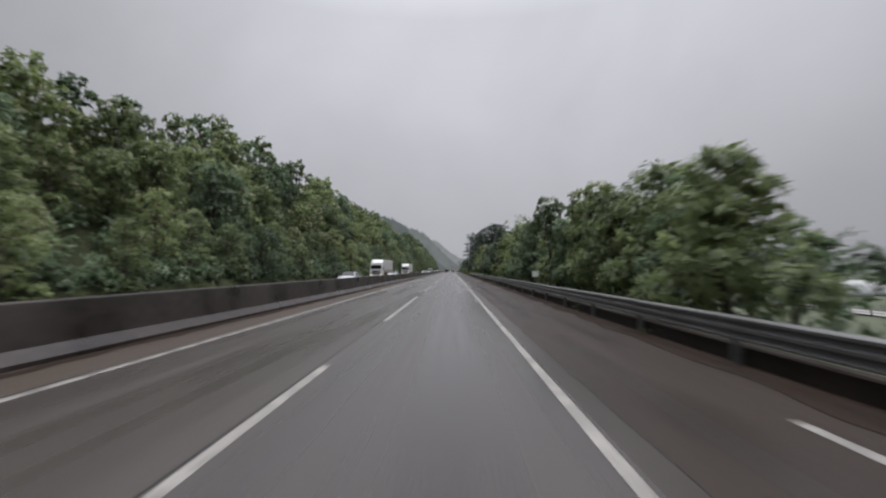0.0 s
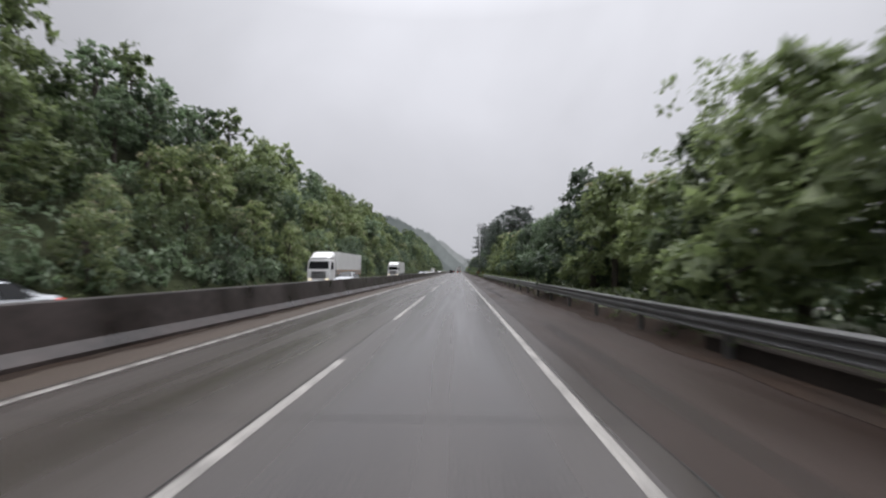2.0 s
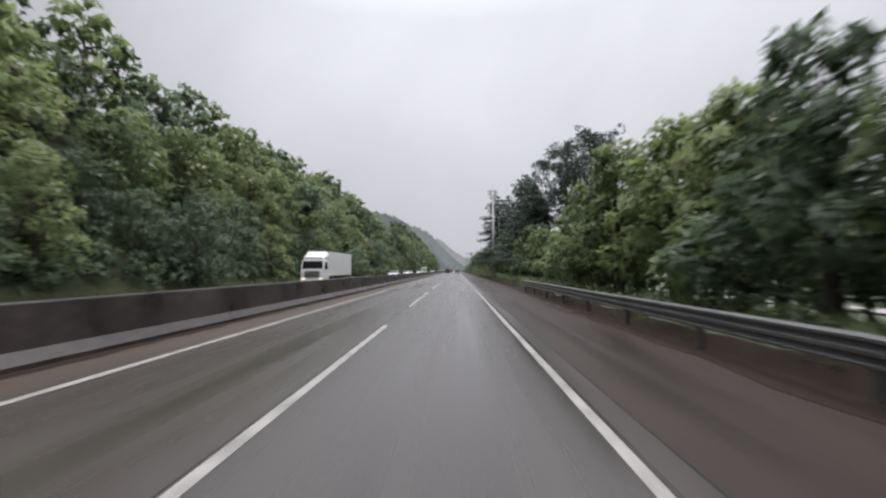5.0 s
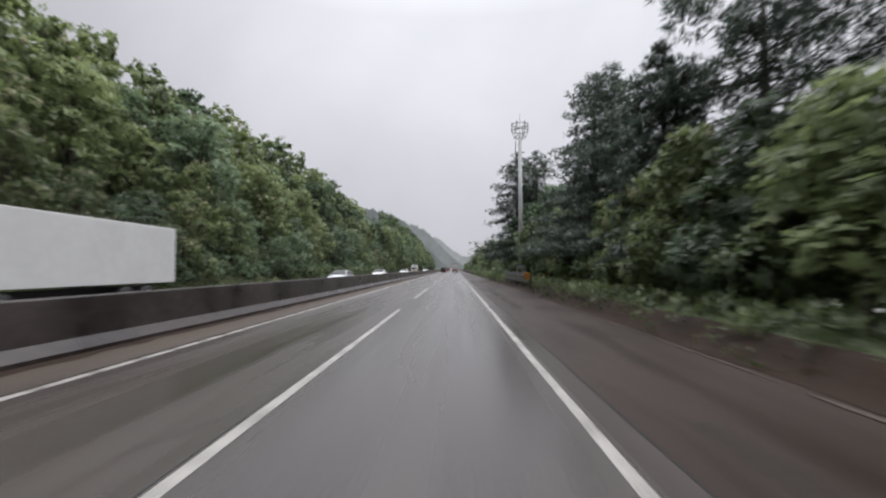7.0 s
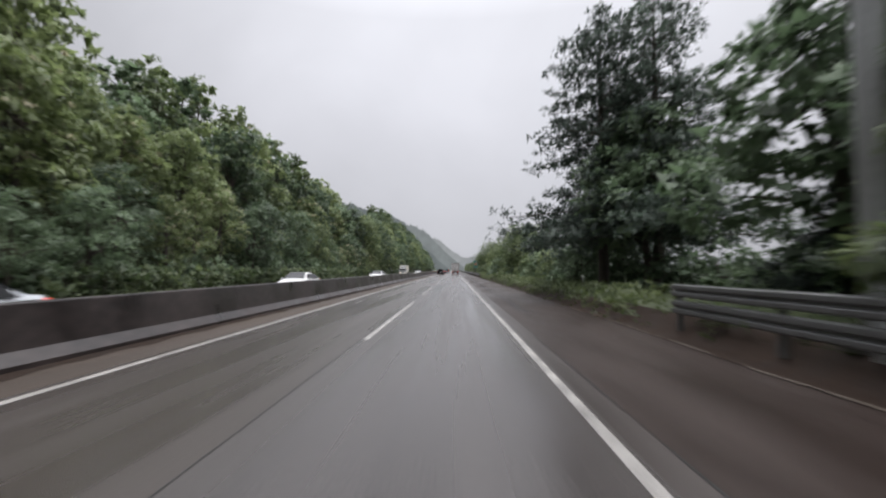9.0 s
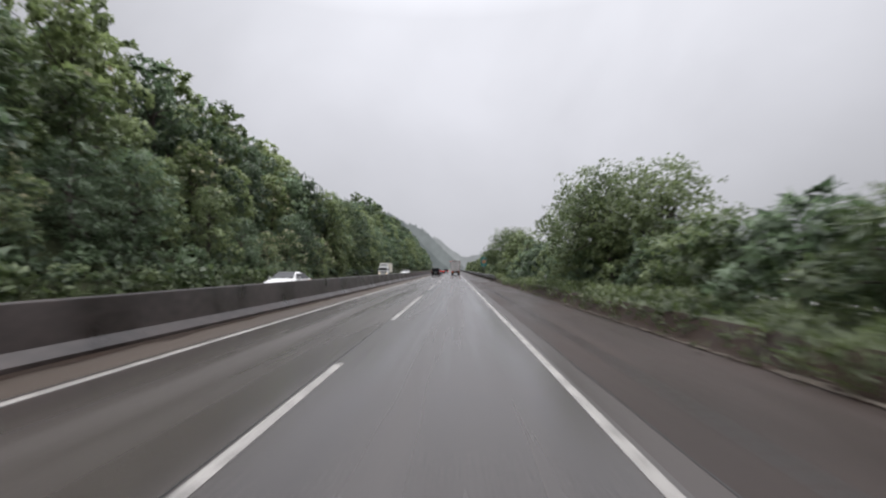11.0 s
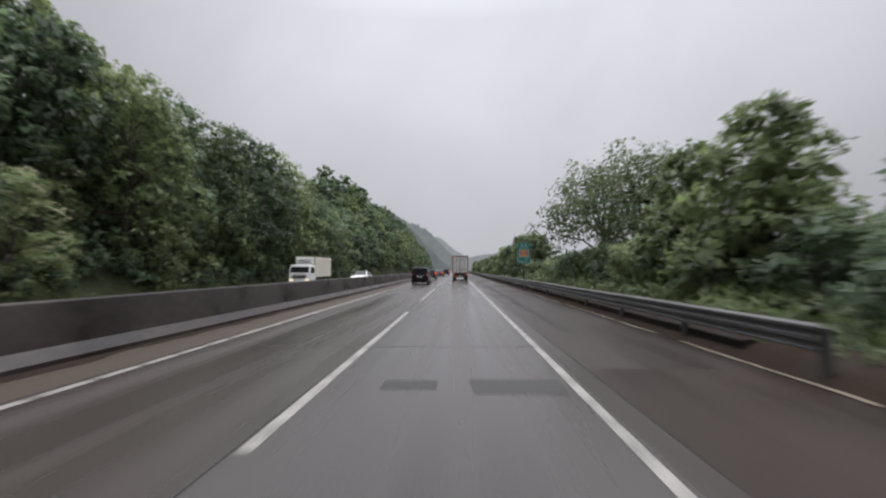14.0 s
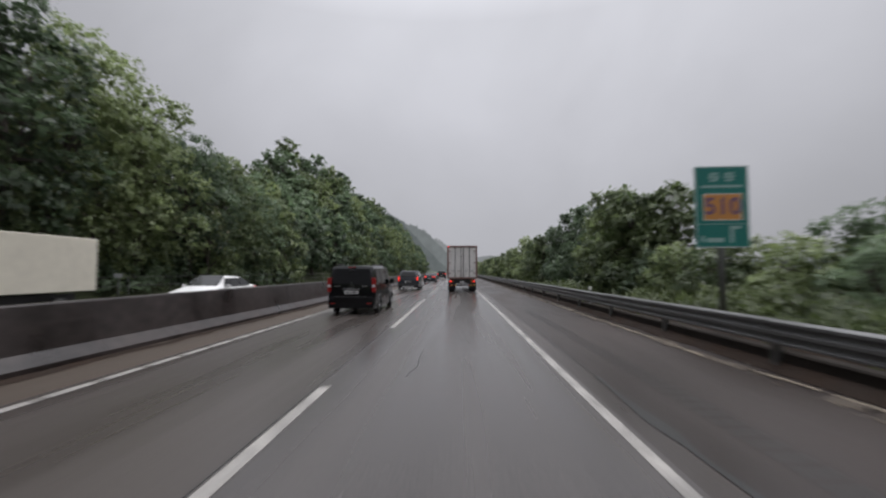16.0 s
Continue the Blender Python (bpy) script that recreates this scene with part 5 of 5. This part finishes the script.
def car(name, m, paint, label, length=4.7, hw=0.90, height=1.46, suv=False, lit=True):
    """A saloon or SUV whose tail is at y = 0 and which faces +y."""
    c = tagged(root(name, m), label, "car")
    L, H = length, height
    belt = 0.62 * H if suv else 0.64 * H
    z0 = 0.26 if suv else 0.2
    if suv:
        S = [(0, ring(hw * 0.9, z0 + 0.1, 0.8, 0.95, hw * 0.8)), (0.06, ring(hw * 0.96, z0 + 0.05, belt, belt + 0.12, hw * 0.86)), (0.30, ring(hw, z0, belt, H * 0.94, hw * 0.74)), (0.7, ring(hw, z0, belt, H, hw * 0.76)),
             (2.2, ring(hw, z0, belt, H, hw * 0.77)), (2.75, ring(hw, z0, belt, H * 0.96, hw * 0.75)), (3.45, ring(hw, z0, belt, belt + 0.16, hw * 0.84)), (4.3, ring(hw * 0.96, z0, belt * 0.9, belt + 0.02, hw * 0.8)), (L, ring(hw * 0.84, z0 + 0.08, 0.62, 0.80, hw * 0.7))]
    else:
        S = [(0, ring(hw * 0.88, z0 + 0.14, 0.72, 0.88, hw * 0.78)), (0.08, ring(hw * 0.94, z0 + 0.08, belt * 0.96, belt + 0.10, hw * 0.80)), (0.55, ring(hw, z0, belt, belt + 0.13, hw * 0.82)), (1.35, ring(hw, z0, belt, H * 0.97, hw * 0.66)),
             (2.0, ring(hw, z0, belt, H, hw * 0.68)), (2.6, ring(hw, z0, belt, H * 0.98, hw * 0.67)), (3.5, ring(hw, z0, belt, belt + 0.10, hw * 0.84)), (4.3, ring(hw * 0.95, z0, belt * 0.85, belt - 0.06, hw * 0.8)), (L, ring(hw * 0.82, z0 + 0.08, 0.55, 0.68, hw * 0.7))]
    loft(S, paint, "body", c)
    za, zb = belt + 0.06, H - 0.12
    if suv:
        panel("rear_window", [(-hw * 0.72, 0.07, za + 0.08), (hw * 0.72, 0.07, za + 0.08), (hw * 0.62, 0.30, zb + 0.02), (-hw * 0.62, 0.30, zb + 0.02)], 0.06, M["glass"], c)
        side = ((0.55, 0.75, 1.45), (1.55, 1.55, 2.35), (2.42, 2.42, 2.80))
        panel("windscreen", [(-hw * 0.76, 3.42, za + 0.06), (hw * 0.76, 3.42, za + 0.06), (hw * 0.64, 2.80, zb + 0.06), (-hw * 0.64, 2.80, zb + 0.06)], -0.06, M["glass"], c)
    else:
        panel("rear_window", [(-hw * 0.70, 0.62, za + 0.08), (hw * 0.70, 0.62, za + 0.08), (hw * 0.58, 1.28, zb + 0.06), (-hw * 0.58, 1.28, zb + 0.06)], 0.06, M["glass"], c)
        side = ((0.85, 1.25, 1.75), (1.85, 1.85, 2.55), (2.62, 2.62, 2.85))
        panel("windscreen", [(-hw * 0.76, 3.45, za + 0.02), (hw * 0.76, 3.45, za + 0.02), (hw * 0.58, 2.65, zb + 0.08), (-hw * 0.58, 2.65, zb + 0.08)], -0.06, M["glass"], c)
    tw = hw * (0.80 if suv else 0.74)
    for s in (-1, 1):
        for i, (lo, hi, end) in enumerate(side):
            e2 = end + (0.35 if i == 2 else 0.0)
            panel("side_window", [(s * hw * 0.955, lo, za), (s * hw * 0.955, e2, za), (s * tw, end, zb), (s * tw, hi, zb)], 0.03 * s, M["glass"], c)
        r = 0.36 if suv else 0.32
        for y in (0.95, L - 0.95):
            wheel(c, s * (hw + 0.014), y, r, 0.22, M["alloy"], s)
        if suv:
            part("tail_light", box(s * hw * 0.86 - 0.065, s * hw * 0.86 + 0.065, -0.01, 0.2, belt - 0.20, belt + 0.14, 0.03), M["lamp_lit" if lit else "lamp_red"], c)
        else:
            part("tail_light", box(s * hw * 0.62 - 0.22, s * hw * 0.62 + 0.22, -0.012, 0.14, belt - 0.14, belt + 0.0, 0.03), M["lamp_lit" if lit else "lamp_red"], c)
        part("head_light", box(s * hw * 0.66 - 0.16, s * hw * 0.66 + 0.16, L - 0.2, L + 0.012, 0.60, 0.74, 0.03), M["lamp_clear"], c)
        part("wing_mirror", box(s * (hw + 0.08) - 0.08, s * (hw + 0.08) + 0.08, L - 1.6, L - 1.48, belt + 0.02, belt + 0.16, 0.03), paint, c)
    part("bumper", box(-hw * 0.9, hw * 0.9, -0.05, 0.15, z0 + 0.10, z0 + 0.34, 0.05), M["plastic"] if suv else paint, c)
    plate_with_bars(c, 0, -0.02 if suv else -0.02, 0.78 if suv else 0.66)
    part("grille", box(-hw * 0.45, hw * 0.45, L - 0.1, L + 0.015, 0.38, 0.60, 0.02), M["plastic"], c)
    if suv:
        for s in (-1, 1):
            part("roof_rail", box(s * 0.62 - 0.02, s * 0.62 + 0.02, 0.6, 2.5, H - 0.02, H + 0.05, 0.012), M["plastic"], c)
        part("skid_plate", box(-0.5, 0.5, -0.06, 0.02, z0 + 0.02, z0 + 0.12, 0.01), M["alloy"], c)
    return c


def lorry_rear(m):
    """The box lorry ahead on the same lane, tail at y = 0."""
    t = tagged(root("box_lorry", m), "dirty white box lorry with red-framed rear doors", "lorry")
    W, Z0, Z1, L = 1.2, 1.12, 3.72, 9.4
    part("cargo_box", box(-W, W, 0.03, L, Z0, Z1, 0.02), M["cargo"], t)
    for name, a in (("door_frame", (-W - 0.02, -W + 0.10, Z0 - 0.06, Z1 + 0.03)), ("door_frame", (W - 0.10, W + 0.02, Z0 - 0.06, Z1 + 0.03)), ("door_frame", (-W + 0.10, W - 0.10, Z1 - 0.12, Z1 + 0.03)), ("door_frame", (-W + 0.10, W - 0.10, Z0 - 0.06, Z0 + 0.07))):
        part(name, box(a[0], a[1], -0.05, 0.10, a[2], a[3], 0.01), M["rust_red"], t)
    for s in (-1, 1):
        d = part("rear_door", box(min(s * 0.008, s * (W - 0.105)), max(s * 0.008, s * (W - 0.105)), -0.02, 0.03, Z0 + 0.075, Z1 - 0.125, 0.008), M["cargo"], t)
        for x in (0.10, 0.58):
            bm = bmesh.new()
            add_tube(bm, (s * x, -0.045, Z0 + 0.05), (s * x, -0.045, Z1 - 0.1), 0.022, 0.022, 8)
            for z in (Z0 + 0.15, Z0 + 0.9, Z1 - 0.9, Z1 - 0.2):
                add_box(bm, s * x - 0.05, s * x + 0.05, -0.05, -0.018, z, z + 0.06)
            part("lock_rod", bm, M["steel_dark"], d)
            part("lock_handle", box(min(s * x, s * (x + 0.32)), max(s * x, s * (x + 0.32)), -0.075, -0.05, Z0 + 0.55, Z0 + 0.59, 0.006), M["steel_dark"], d)
        for z in (Z0 + 0.35, Z0 + 1.2, Z1 - 0.45):
            part("hinge", box(min(s * (W - 0.26), s * (W - 0.06)), max(s * (W - 0.26), s * (W - 0.06)), -0.065, -0.02, z, z + 0.07, 0.006), M["rust_red"], d)
        if s < 0:
            part("marker_lamp", box(s * (W - 0.08) - 0.06, s * (W - 0.08) + 0.06, -0.08, -0.05, Z1 - 0.10, Z1 - 0.03, 0.008), M["lamp_lit"], t)
        lamp = part("tail_light", box(s * 0.94 - 0.085, s * 0.94 + 0.085, -0.02, 0.08, 0.80, 0.93, 0.015), M["lamp_lit"], t)
        part("turn_lens", box(s * 0.74 - 0.05, s * 0.74 + 0.05, -0.03, 0.02, 0.81, 0.92, 0.01), M["amber"], lamp)
        part("mud_flap", box(s * 0.84 - 0.30, s * 0.84 + 0.30, 0.35, 0.37, 0.18, 0.80, 0.004), M["rubber"], t)
        for y in (1.35, 2.65, 8.4):
            wheel(t, s * 1.16, y, 0.48, 0.30 if y > 5 else 0.58, M["steel_dark"], s)
        part("chassis_rail", box(s * 0.42 - 0.05, s * 0.42 + 0.05, 0.1, L + 1.0, 0.82, 1.08, 0.01), M["plastic"], t)
        part("side_guard", box(s * 1.12 - 0.02, s * 1.12 + 0.02, 3.4, 7.4, 0.55, 0.90, 0.01), M["steel_dark"], t)
    part("underrun_bar", box(-1.12, 1.12, -0.02, 0.08, 0.48, 0.62, 0.015), M["plastic"], t)
    for i in range(8):
        x = -1.06 + i * 0.145 + (0.94 if i > 3 else 0)
        panel("warning_stripe", [(x, -0.03, 0.49), (x + 0.09, -0.03, 0.49), (x + 0.15, -0.03, 0.61), (x + 0.06, -0.03, 0.61)], -0.004, M["yellow" if i % 2 else "lamp_red"], t)
    plate_with_bars(t, 0.0, -0.02, 0.80, 0.34, 0.12)
    part("rear_crossmember", box(-1.0, 1.0, 0.10, 0.22, 0.66, 1.05, 0.02), M["plastic"], t)
    part("cab", box(-1.12, 1.12, L + 0.15, L + 1.75, 0.6, 2.75, 0.10), M["white"], t)
    return t


def oncoming_lorry(name, m, label, box_top, box_len, cab_top, cab_len, w, box_bottom, skirt=False, deflector=False, chiller=False, trailer=False):
    """A lorry that faces -y, its front at y = 0."""
    t = tagged(root(name, m), label, "lorry")
    hw = w / 2
    S = []
    for y, top, k in ((0.0, cab_top * 0.60, 0.94), (0.05, cab_top * 0.64, 0.98), (0.30, cab_top - 0.06, 0.99), (0.50, cab_top, 1.0), (cab_len, cab_top, 1.0)):
        S.append((y, ring(hw * k, 0.42, min(top - 0.3, cab_top * 0.58), top, hw * k * 0.93)))
    loft(S, M["white"], "cab", t)
    zb = cab_top * 0.60
    panel("windscreen", [(-hw * 0.86, 0.075, zb + 0.10), (hw * 0.86, 0.075, zb + 0.10), (hw * 0.82, 0.27, cab_top - 0.22), (-hw * 0.82, 0.27, cab_top - 0.22)], 0.06, M["glass"], t)
    for s in (-1, 1):
        panel("side_window", [(s * hw * 0.985, 0.45, zb + 0.08), (s * hw * 0.985, min(1.3, cab_len - 0.1), zb + 0.08), (s * hw * 0.955, min(1.3, cab_len - 0.1), cab_top - 0.3), (s * hw * 0.955, 0.62, cab_top - 0.3)], 0.03 * s, M["glass"], t)
        part("wing_mirror", box(s * (hw + 0.13) - 0.07, s * (hw + 0.13) + 0.07, 0.12, 0.24, zb + 0.05, zb + 0.6, 0.03), M["plastic"], t)
        part("head_light", box(s * hw * 0.74 - 0.18, s * hw * 0.74 + 0.18, -0.03, 0.08, 0.62, 0.80, 0.03), M["lamp_head"], t)
        for y in [cab_len * 0.62] + ([cab_len + 1.6, cab_len + box_len - 3.0, cab_len + box_len - 1.7] if box_len > 7 else [cab_len + box_len - 1.3]):
            wheel(t, s * (hw - 0.02), y, 0.46 if box_len > 7 else 0.38, 0.3, M["alloy"], s)
        part("chassis_rail", box(s * 0.42 - 0.05, s * 0.42 + 0.05, 0.5, cab_len + box_len - 0.2, 0.62, 0.86, 0.01), M["plastic"], t)
    for k in range(4):
        z = 0.86 + (zb - 0.95) * k / 4
        part("grille_slat", box(-hw * 0.62, hw * 0.62, -0.035, 0.05, z, z + (zb - 0.95) / 6, 0.012), M["plastic"], t)
    part("bumper", box(-hw * 0.98, hw * 0.98, -0.05, 0.25, 0.36, 0.60, 0.05), M["white"], t)
    y0 = cab_len + (0.55 if trailer else 0.12)
    y1 = y0 + box_len
    part("cargo_box", box(-hw, hw, y0, y1, box_bottom + (0.55 if skirt else 0), box_top, 0.03), M["cream" if chiller else "white"], t)
    if skirt:
        part("lower_panel", box(-hw + 0.005, hw - 0.005, y0 + 0.01, y1 - 0.01, box_bottom, box_bottom + 0.55, 0.02), M["grey_skirt"], t)
        for s in (-1, 1):
            for z in (0.02, 0.36):
                part("orange_stripe", box(s * hw - 0.01, s * hw + 0.01, y0 + 0.1, y1 - 0.1, box_bottom + z + 0.1, box_bottom + z + 0.15), M["orange"], t)
            for k in range(5):
                y = y0 + 0.6 + k * (box_len - 1.2) / 4
                part("side_marker", box(s * hw - 0.02, s * hw + 0.02, y - 0.07, y + 0.07, box_bottom - 0.10, box_bottom - 0.03, 0.006), M["amber"], t)
    if deflector:
        D = [(y, ring(hw * k, cab_top - 0.02, cab_top + 0.05 + (top - cab_top) * 0.5, top, hw * k * 0.86)) for y, top, k in ((0.42, cab_top + 0.22, 0.86), (0.7, cab_top + 0.36, 0.92), (1.4, box_top - 0.12, 0.96), (cab_len, box_top - 0.02, 0.97))]
        loft(D, M["white"], "roof_deflector", t)
    if chiller:
        u = part("chiller_unit", box(-hw * 0.8, hw * 0.8, y0 - 0.42, y0, box_top - 0.72, box_top - 0.08, 0.06), M["white"], t)
        for k in range(4):
            part("chiller_slat", box(-hw * 0.6, hw * 0.6, y0 - 0.435, y0 - 0.41, box_top - 0.62 + 0.1 * k, box_top - 0.58 + 0.1 * k), M["plastic"], u)
    return t


van(pose(-4.0, 298.3, 0))
car("car", pose(-4.15, 319.6, 0), M["navy"], "dark grey sport utility car with lit tail lights", 4.6, 0.93, 1.72, True)
car("car", pose(-3.8, 344.5, 0), M["navy"], "dark saloon car with bright red tail lights", 4.8, 0.92, 1.46)
car("car", pose(-3.2, 377.0, 0), M["black"], "black utility car far ahead on the road", 4.6, 0.93, 1.75, True)
lorry_rear(pose(0.5, 317.3, 0))
oncoming_lorry("articulated_lorry", pose(-14.6, 86.2, 0), "white articulated lorry with grey skirt and orange lines", 3.75, 12.4, 2.85, 2.0, 2.5, 1.15, skirt=True, deflector=True, trailer=True)
oncoming_lorry("box_lorry", pose(-14.6, 139.6, 0), "white box lorry with dark windscreen and tall body", 3.6, 9.8, 2.75, 1.9, 2.45, 1.0, deflector=True)
oncoming_lorry("refrigerated_lorry", pose(-14.5, 290.8, 0), "small white refrigerated lorry with chiller above the cab", 2.88, 5.0, 2.12, 1.7, 2.0, 0.95, chiller=True)
for y, paint, suv, word in ((48.6, "silver", False, "silver saloon car, wet, on the opposite carriageway"), (84, "silver", False, "silver saloon car in front of the white lorry"),  (174, "silver", False, "silver saloon half hidden by the median barrier"), (197, "white", False, "white saloon half hidden by the median barrier"), (229.5, "white", False, "white estate car behind the median barrier"), (301.3, "white", False, "white saloon with dark windows behind the barrier")):
    car("car", pose(-10.95, y + 2.3, 0, 0, 0, 180), M[paint], word, 4.6, 0.91, 1.70 if suv else 1.47, suv)


# ---- sign ----
M["sign_green"] = material("green_sign_sheeting", (0.016, 0.175, 0.15), 0.5, vary=0.08, bump=0.0)
M["sign_orange"] = material("orange_sign_sheeting", (0.60, 0.27, 0.075), 0.5, vary=0.08, bump=0.0)
M["sign_white"] = material("white_sign_sheeting", (0.75, 0.77, 0.76), 0.45, vary=0.05, bump=0.0)
M["sign_pale"] = material("faded_white_lettering", (0.30, 0.44, 0.42), 0.5, vary=0.15, bump=0.0)
M["sign_blue"] = material("purple_lettering", (0.20, 0.11, 0.17), 0.45, vary=0.05, bump=0.0)


def lettering(text, size, mat, parent, x, y, z):
    """Raised characters in the built-in font, facing -y, centred on x and z."""
    curve = bpy.data.curves.new("lettering", "FONT")
    curve.body, curve.size, curve.extrude, curve.align_x, curve.align_y = text, size, 0.004, "CENTER", "CENTER"
    curve.offset = 0.012
    holder = new("lettering", curve)
    me = bpy.data.meshes.new_from_object(holder.evaluated_get(bpy.context.evaluated_depsgraph_get()))
    bpy.data.objects.remove(holder)
    me.name = "lettering"
    me.materials.clear()
    me.materials.append(mat)
    return piece("lettering", me, parent, pose(x, y, z, 90))


def sign(x, y):
    z = ground_z(x, y)
    s = tagged(root("road_sign", pose(x, y, z, 0, 0, -4)), "green motorway sign with orange number panel on a steel post", "sign")
    part("post", tube((0, 0.06, -0.4), (0, 0.06, 3.9 - z), 0.075, 0.07, 12), M["steel_dark"], s, smooth=True)
    a, b = 2.22 - z, 4.15 - z
    board = part("board", box(-0.60, 0.60, -0.04, -0.0, a, b, 0.012), M["sign_green"], s)
    for x0, x1, z0, z1 in ((-0.59, 0.59, b - 0.022, b - 0.008), (-0.59, 0.59, a + 0.008, a + 0.022), (-0.59, -0.576, a + 0.022, b - 0.022), (0.576, 0.59, a + 0.022, b - 0.022)):
        part("border", box(x0, x1, -0.044, -0.041, z0, z1), M["sign_white"], board)
    part("orange_panel", box(-0.40, 0.42, -0.046, -0.041, a + 0.66, a + 1.26), M["sign_orange"], board)
    for x0, x1, z0, z1 in ((-0.42, 0.44, 1.26, 1.275), (-0.42, 0.44, 0.645, 0.66), (-0.42, -0.405, 0.66, 1.26), (0.425, 0.44, 0.66, 1.26)):
        part("panel_border", box(x0, x1, -0.0455, -0.041, a + z0, a + z1), M["sign_white"], board)
    lettering("510", 0.56, M["sign_blue"], board, 0.01, -0.050, a + 0.96)
    for x0 in (-0.26, 0.09):
        for k, (z0, w) in enumerate(((1.72, 0.20), (1.645, 0.24), (1.57, 0.18))):
            part("lettering_bar", box(x0 - w / 2 + 0.09, x0 + w / 2 + 0.09, -0.0445, -0.041, a + z0, a + z0 + 0.05), M["sign_pale"], board)
    part("lettering_bar", box(-0.46, 0.46, -0.0445, -0.041, a + 1.42, a + 1.475), M["sign_pale"], board)
    part("rule_line", box(-0.56, 0.56, -0.0445, -0.041, a + 0.55, a + 0.565), M["sign_pale"], board)
    part("lettering_bar", box(-0.48, -0.42, -0.0445, -0.041, a + 0.13, a + 0.28), M["sign_pale"], board)
    part("lettering_bar", box(-0.36, 0.02, -0.0445, -0.041, a + 0.13, a + 0.23), M["sign_pale"], board)
    arrow = bmesh.new()
    add_box(arrow, 0.16, 0.24, -0.0445, -0.041, a + 0.12, a + 0.44)
    add_box(arrow, 0.16, 0.40, -0.0445, -0.041, a + 0.44, a + 0.51)
    part("arrow", arrow, M["sign_pale"], board)
    for zz in (a + 0.4, b - 0.4):
        part("clamp", box(-0.5, 0.5, 0.0, 0.05, zz, zz + 0.06, 0.006), M["steel_dark"], s)


sign(6.28, 291.9)

# end cap of the short guardrail
M["orange"] = material("orange_yellow_reflective_board", (0.62, 0.26, 0.03), 0.5, vary=0.25, grain=9)
stake = tagged(root("marker_stake", pose(7.0, 163.1, ground_z(7.0, 163.1))), "small orange marker plate on a short stake", "marker")
part("stake", tube((0, 0, -0.2), (0, 0, 0.7), 0.03, 0.03, 8), M["steel_dark"], stake)
part("plate", box(-0.11, 0.11, -0.05, -0.032, 0.55, 0.77, 0.01), M["orange"], stake)
cap = tagged(part("end_cap", box(-0.36, 0.04, -0.12, 0.0, 0.42, 0.93, 0.03), M["orange"], short_rail), "yellow and black striped end board")
for k in range(2):
    z = 0.44 + 0.20 * k
    panel("black_stripe", [(-0.35, -0.124, z), (-0.35, -0.124, z + 0.08), (0.03, -0.124, z + 0.25), (0.03, -0.124, z + 0.17)], 0.004, M["ink"], cap)
